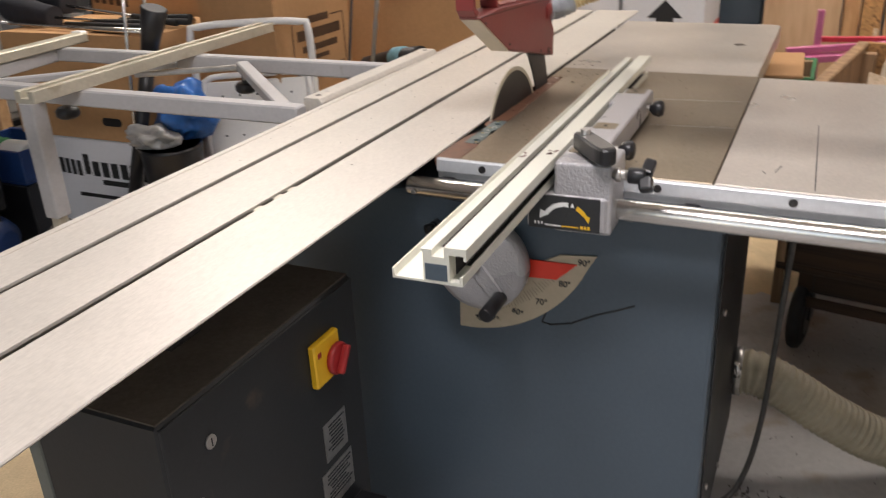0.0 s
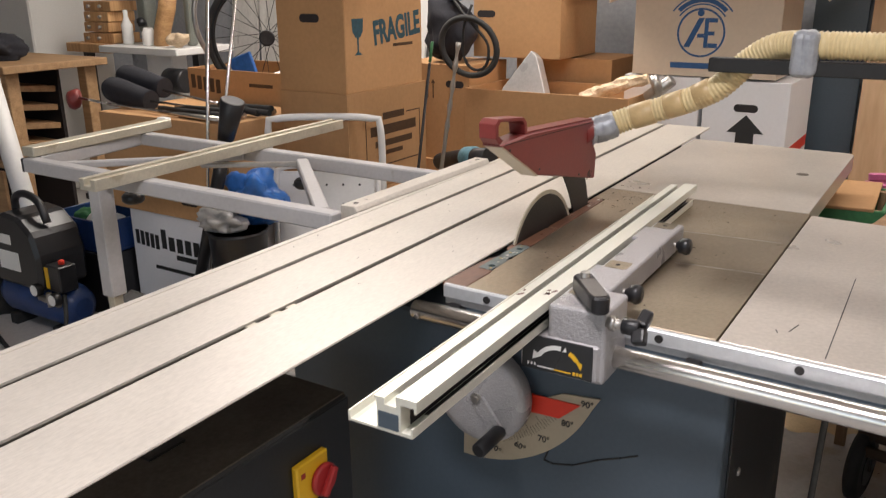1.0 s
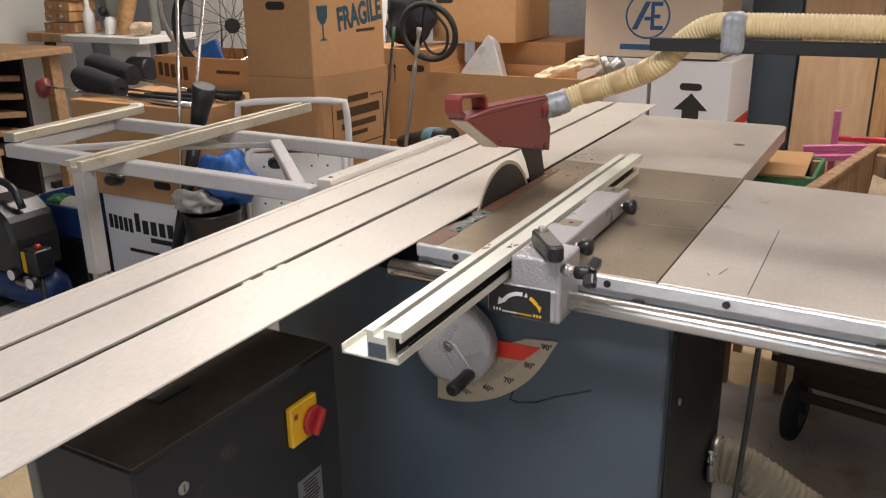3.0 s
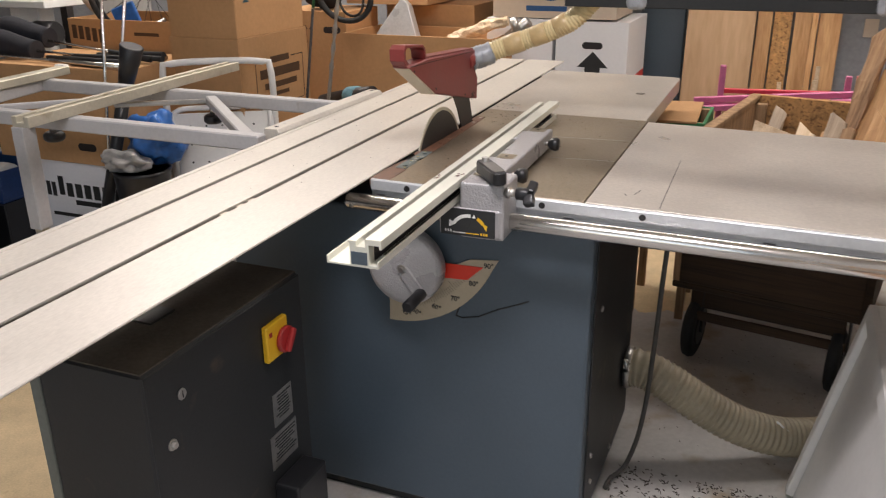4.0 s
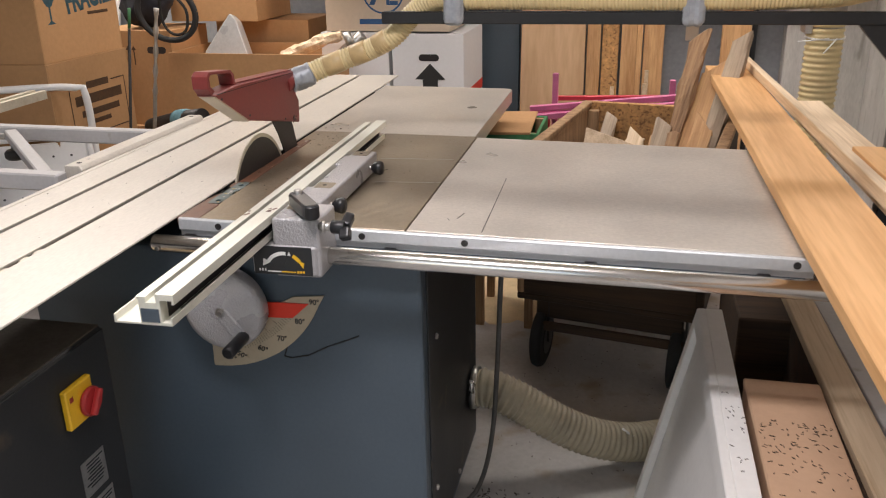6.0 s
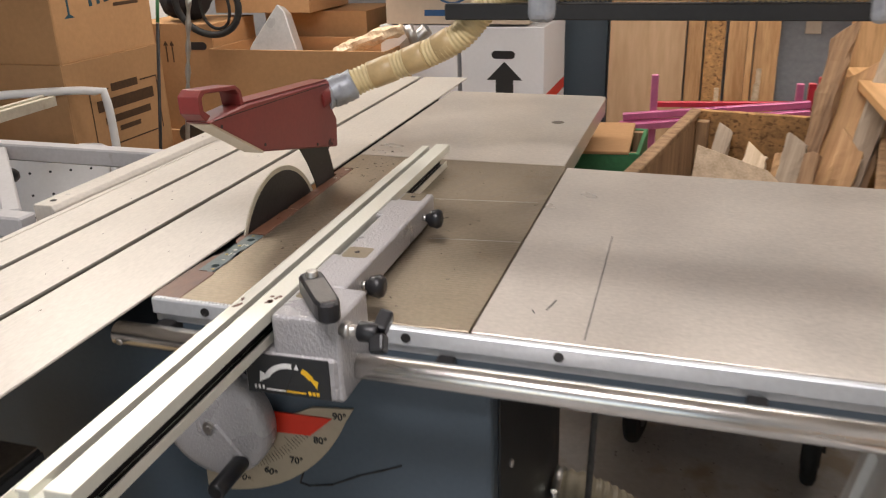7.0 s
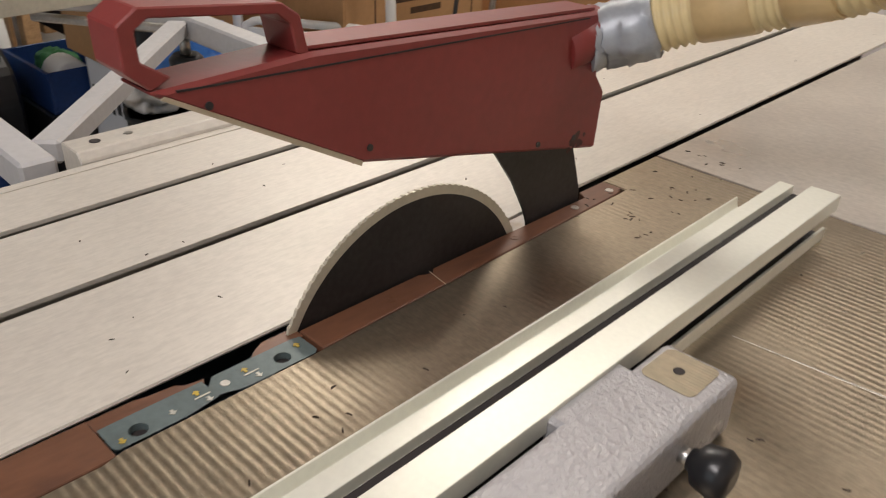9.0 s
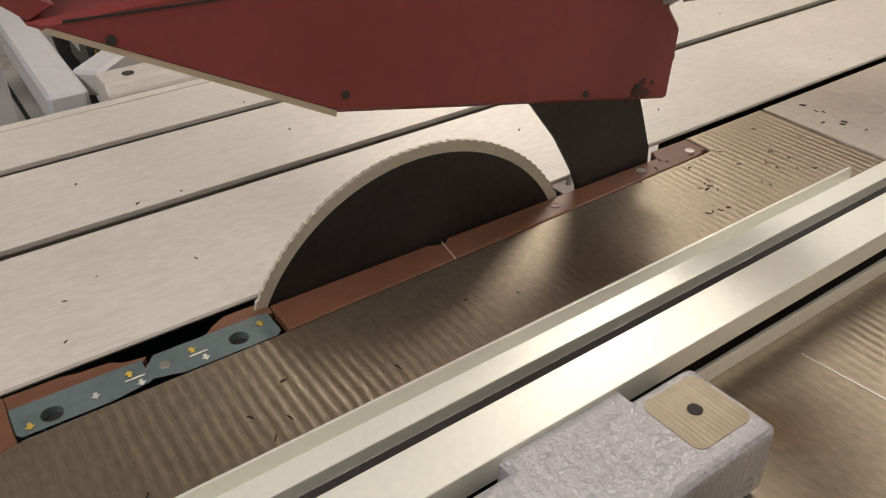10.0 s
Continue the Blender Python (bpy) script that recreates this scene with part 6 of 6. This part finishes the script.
def ragged_log(points, radii, seed):
    bm = loft(smooth_path(points, 0.012), 1.0, 11)
    n = len(bm.verts) // 11
    path = smooth_path(points, 0.012)
    for i, v in enumerate(bm.verts):
        k = i // 11
        u = k / max(1, n - 1)
        c = path[k]
        r = radii[0] + (radii[1] - radii[0]) * u
        q = noise.noise(Vector(((i % 11) * 1.7, u * 4, seed))) + 0.5 * noise.noise(Vector(((i % 11) * 2.9, u * 15, seed)))
        v.co = c + (v.co - c).normalized() * r * (1 + 0.55 * q)
    for f in bm.faces:
        f.smooth = False
    return bm


solid("split_log", ragged_log([(-0.75, 2.04, 0.885), (-0.64, 2.045, 0.925), (-0.53, 2.045, 0.965), (-0.46, 2.05, 0.985)], (0.028, 0.022), 3.0), PALE_WOOD, "split pale log in an open box", "log")
solid("pipe_fitting", join(rod((-0.46, 2.05, 0.90), (-0.36, 2.06, 0.985), 0.028, 14, 0.004), rod((-0.40, 2.02, 0.93), (-0.43, 2.02, 1.0), 0.02, 12)), STEEL, "grey metal pipe fitting in an open box", "pipe fitting")
solid("box_filling", bx(-1.25, -0.50, 1.915, 2.305, 0.43, 0.86, 0.02, 2), CARD, "folded cardboard filling an open box", "cardboard")
solid("loose_batten", turned(bx(-0.02, 0.24, -0.02, 0.02, 0, 0.02, 0.002), pose(-0.86, 2.35, 1.37, 0, 6, -8)), PALE_WOOD, "loose pale batten lying on a box", "batten")
solid("teal_hose_roll", join(loft([(-1.25, 1.66, 0.62), (-1.05, 1.56, 0.675), (-0.90, 1.49, 0.705)], [0.036, 0.04, 0.04], 16)), DARK_STEEL, "dark pipe lying behind the sliding table", "pipe")
solid("teal_tape", loft([(-1.06, 1.565, 0.672), (-1.05, 1.56, 0.675), (-1.0, 1.537, 0.685), (-0.99, 1.532, 0.687)], [0.041, 0.047, 0.047, 0.041], 18), TEALCAP, "teal cloth tied round a dark pipe", "cloth")


def foam_sheet():
    bm = bmesh.new()
    n = 24
    rows = []
    for i in range(n + 1):
        u = i / n
        x = -0.66 + 0.86 * u
        z = 1.475 - 0.17 * (2 * u - 1) ** 2 + 0.025 * math.sin(9 * u)
        rows.append([(x, 2.08, z - 0.02), (x, 2.75, z + 0.05)])
    v = [[bm.verts.new(p) for p in r] + [bm.verts.new((p[0], p[1], p[2] + 0.018)) for p in r] for r in rows]
    for a, b in zip(v, v[1:]):
        for i, j in ((0, 1), (1, 3), (3, 2), (2, 0)):
            bm.faces.new((a[i], a[j], b[j], b[i]))
    bm.faces.new((v[0][0], v[0][1], v[0][3], v[0][2]))
    bm.faces.new((v[-1][0], v[-1][1], v[-1][3], v[-1][2]))
    bmesh.ops.recalc_face_normals(bm, faces=bm.faces[:])
    return bm


solid("foam_sheet", foam_sheet(), CARD_PALE, "cream foam sheet draped over a pale box", "foam sheet")


# ---- far corner: bench and sewing table ----
def workbench():
    b = thing("workbench", (-3.45, 1.2, 0), "worn wooden workbench with a rack of drawers", "workbench")
    part("top", bx(-4.6, -3.33, 0.95, 1.55, 0.962, 1.0, 0.004), BENCH, b)
    for x in (-4.5, -3.47):
        for y in (1.0, 1.45):
            part("leg", bx(x, x + 0.07, y, y + 0.07, 0, 0.955, 0.004), BENCH, b)
    part("back_panel", bx(-4.4, -3.56, 1.38, 1.4, 0.1, 0.95), GUARD_DARK, b, "dark back panel")
    for z in (0.46, 0.56, 0.66, 0.76, 0.86):
        part("slat_shelf", turned(bx(-0.43, 0.43, 0, 0.36, 0, 0.032, 0.003), pose(-3.98, 1.0, z, -6)), BENCH, b)
    part("front_board", bx(-4.4, -3.58, 1.0, 1.02, 0.12, 0.44, 0.003), BENCH, b)
    return b


workbench()
solid("dark_coat", blob((-3.80, 1.15, 1.06), 0.16, 0.3, 1.5, (1.4, 0.9, 0.5)), FABRIC, "dark folded coat on the workbench", "coat")
solid("red_bar", bx(-4.1, -3.52, 0.97, 1.0, 1.002, 1.022, 0.003), RED_KNOB, "red bar lying on the workbench edge", "bar")


def sewing_table():
    t = thing("sewing_table", (-3.52, 2.15, 0), "white-topped sewing machine table with a dark stand", "table")
    part("top", bx(-3.8, -3.1, 1.90, 2.35, 0.945, 0.985, 0.004), WHITE, t)
    part("extension", bx(-4.24, -3.81, 1.98, 2.42, 0.93, 0.985, 0.004), PINE_X, t, "orange wooden extension")
    part("casing", bx(-3.47, -3.24, 1.98, 2.1, 0.60, 0.94, 0.008), WHITE, t, "white motor casing")
    part("motor", rod((-3.26, 1.96, 0.80), (-3.1, 1.96, 0.80), 0.07, 20, 0.01), BLACK, t)
    for x in (-4.17, -3.14):
        part("leg", bx(x, x + 0.05, 2.05, 2.1, -0.036, 0.945), DARK_STEEL, t)
        part("foot", bx(x, x + 0.05, 1.92, 2.34, -0.036, 0.004), DARK_STEEL, t)
    return t


sewing_table()


def sewing_machine():
    m = thing("sewing_machine", (-3.57, 2.12, 0.985), "old grey-green sewing machine on its table", "sewing machine")
    part("head", bx(-3.62, -3.54, 2.07, 2.17, 1.06, 1.50, 0.015, 2), MACHINE_GREEN, m)
    part("arm", bx(-3.6, -3.17, 2.09, 2.15, 1.42, 1.52, 0.015, 2), MACHINE_GREEN, m)
    part("pillar", bx(-3.24, -3.19, 2.10, 2.16, 0.987, 1.43, 0.015, 2), MACHINE_GREEN, m)
    part("needle_bar", rod((-3.58, 2.08, 0.99), (-3.58, 2.08, 1.07), 0.006, 8), STEEL, m)
    part("bobbin", blob((-3.56, 2.05, 1.12), 0.03, 0.3, 2, sub=2), BLACK, m)


sewing_machine()
for i, (x, z, n) in enumerate(((-4.1, 0.987, 0.30), (-4.08, 1.055, 0.24), (-4.07, 1.118, 0.24), (-4.06, 1.181, 0.26))):
    d = thing("small_drawer", (x + 0.14, 2.12, z), "small orange wooden drawer box with a round knob", "drawer box", "drawer boxes")
    part("case", bx(x, x + n, 2.02, 2.22, z, z + 0.06, 0.003), PINE_X, d)
    for kx in (x + 0.06, x + 0.17):
        part("knob", rod((kx, 2.0, z + 0.03), (kx, 2.02, z + 0.03), 0.011, 12, 0.003), STEEL, d)
solid("spray_bottle", loft([(-3.7, 2.05, z) for z in (0.987, 0.99, 1.10, 1.13, 1.15, 1.19)], [0.03, 0.034, 0.034, 0.02, 0.014, 0.014], 16), WHITE, "cream bottle beside the sewing machine", "bottle")
solid("white_cup", loft([(-3.48, 2.03, z) for z in (0.987, 0.99, 1.06, 1.09)], [0.035, 0.04, 0.04, 0.025], 16), WHITE, "white plastic bottle on the sewing table", "bottle")
solid("birch_log", loft([(-3.40, 2.05, 0.987), (-3.37, 2.05, 1.09), (-3.33, 2.06, 1.20), (-3.30, 2.06, 1.30)], [0.045, 0.05, 0.052, 0.05], 14), PINE_OLD, "upright piece of a log on the sewing table", "log")
solid("wood_knot", blob((-3.19, 2.0, 1.03), 0.06, 0.5, 1.6, (1.1, 0.8, 0.75), 3), PALE_WOOD, "gnarled piece of wood on the sewing table", "wood piece")
solid("white_bag", blob((-3.72, 2.28, 1.42), 0.13, 0.4, 1.5, (1.3, 0.8, 0.8)), WHITE, "white plastic bag hanging behind the machine", "bag")
for ob in [o for o in bpy.data.objects if o.parent is None and o.name.split(".")[0] in ("sewing_table", "sewing_machine", "small_drawer", "spray_bottle", "white_cup", "birch_log", "wood_knot", "white_bag")]:
    ob.location += Vector((-0.085, 0.0, 0.036))
solid("pillar", bx(-4.95, -4.55, 1.9, 2.5, 0, 2.7, 0.01), CEILING, "pale painted pillar in the corner", "pillar", "structure")
solid("pale_board", turned(bx(-0.3, 0.3, 0, 0.02, 0, 1.6, 0.002), pose(-2.55, 2.86, 0, -4, 5, 0)), WHITE, "pale board leaning on the wall", "board", group="boards leaning on the wall")
for x, w, h, r in ((-3.05, 0.22, 1.9, 2), (-3.38, 0.20, 1.75, -2), (-3.68, 0.24, 2.05, 1)):
    solid("pale_board", turned(bx(-w / 2, w / 2, 0, 0.02, 0, h, 0.002), pose(x, 2.85, 0, -4, r, 0)), WALL_PALE, "pale grey board leaning on the wall", "board", group="boards leaning on the wall")


# ---- chips and dust ----
def chips(name, n, place, size, label, seed):
    rnd = random.Random(seed)
    verts, faces = [], []
    for _ in range(n):
        x, y, z = place(rnd)
        a, l, w, h = rnd.uniform(0, 6.28), size * rnd.uniform(0.5, 1.6), size * rnd.uniform(0.25, 0.5), size * rnd.uniform(0.15, 0.4)
        c, s = math.cos(a), math.sin(a)
        k = len(verts)
        for px, py, pz in ((-l, -w, 0), (l, -w * 0.5, 0), (l * 0.8, w, 0), (-l * 0.7, w * 0.8, 0), (-l * 0.6, -w * 0.4, h), (l * 0.7, 0, h * 0.8), (0, w * 0.6, h * 1.2)):
            verts.append((x + px * c - py * s, y + px * s + py * c, z + pz))
        faces += [(k, k + 1, k + 5, k + 4), (k + 1, k + 2, k + 5), (k + 2, k + 3, k + 6, k + 5), (k + 3, k, k + 4, k + 6), (k + 4, k + 5, k + 6)]
    me = bpy.data.meshes.new(name)
    me.from_pydata(verts, [], faces)
    me.materials.append(CHIP)
    return tagged(new(name, me), label, "wood chips", kind="stuff")


chips("floor_chips", 1300, lambda r: (r.uniform(0.49, 1.02), 0.18 - abs(r.gauss(0, 0.45)), 0.0005), 0.0048, "dark wood chips scattered on the floor", 3)
chips("floor_dust", 260, lambda r: (r.uniform(0.5, 1.3), r.uniform(0.2, 1.6), 0.0005), 0.003, "fine dark chips further back on the floor", 4)
chips("box_chips", 110, lambda r: (1.12 + r.random() * 0.135, -0.24 - abs(r.gauss(0, 0.12)), 0.5465), 0.0035, "dark chips lying on the fibreboard box", 5)
chips("panel_chips", 24, lambda r: (1.062 + r.random() * 0.034, -0.15 - abs(r.gauss(0, 0.14)), 0.5555), 0.003, "dark chips lying on the panel edge", 6)
chips("table_chips", 60, lambda r: (r.uniform(0.04, 0.44), r.uniform(-0.2, 0.55), TOP + 0.0003), 0.0022, "small chips on the cast iron table", 7)
chips("deck_chips", 46, lambda r: (r.choice((r.uniform(-0.41, -0.35), r.uniform(-0.32, -0.2), r.uniform(-0.165, -0.06))), r.uniform(-0.4, 1.4), TOP + 0.0024), 0.0020, "small chips on the sliding table", 8)
chips("edge_chips", 40, lambda r: (r.uniform(-0.02, 0.08), r.uniform(0.36, 0.62), TOP + 0.0003), 0.0024, "small chips by the riving knife", 9)


def sawdust(c, rx, ry, h, seed):
    """A thin drift of sawdust with a ragged rim."""
    bm = bmesh.new()
    rows = []
    for i, (k, z) in enumerate(((1.0, 0.0005), (0.93, 0.35 * h), (0.75, 0.8 * h), (0.4, h))):
        row = []
        for j in range(72):
            a = 2 * math.pi * j / 72
            q = k * (1 + 0.13 * noise.noise(Vector((2.2 * math.cos(a), 2.2 * math.sin(a), seed))) + 0.05 * noise.noise(Vector((9 * math.cos(a), 9 * math.sin(a), seed))))
            row.append(bm.verts.new((c[0] + rx * q * math.cos(a), c[1] + ry * q * math.sin(a), z)))
        rows.append(row)
    for a, b in zip(rows, rows[1:]):
        for j in range(72):
            bm.faces.new((a[j], a[(j + 1) % 72], b[(j + 1) % 72], b[j])).smooth = True
    bm.faces.new(rows[-1])
    ob = solid("sawdust", bm, SAWDUST, "pale drift of sawdust on the floor", "sawdust", "stuff")
    return ob


sawdust((-0.98, -0.35), 0.54, 0.95, 0.006, 1.3)
sawdust((0.40, 1.75), 0.30, 0.55, 0.005, 4.1)
solid("white_pipe", loft([(-3.12, 0.75, 1.02), (-2.98, 0.75, 0.42), (-2.88, 0.75, 0.0)], 0.045, 20), WHITE, "thick white pipe leaning by the outrigger", "pipe")
solid("grey_bin", loft([(-2.86, 0.52, z) for z in (0.0, 0.005, 0.30, 0.315, 0.315, 0.28)], [0.13, 0.135, 0.165, 0.17, 0.16, 0.15], 24), RUBBER, "dark rubber tub with rags beside the compressor", "tub")
solid("rag_pile", blob((-2.86, 0.52, 0.31), 0.13, 0.45, 1.8, (1.0, 1.0, 0.5)), BLUE_BAG, "blue and red rags in a tub", "rags")
solid("floor_joint", bx(-4.8, -2.0, 0.18, 0.195, 0.0, 0.003), GUARD_DARK, "dark joint in the floor", "floor joint", "structure")
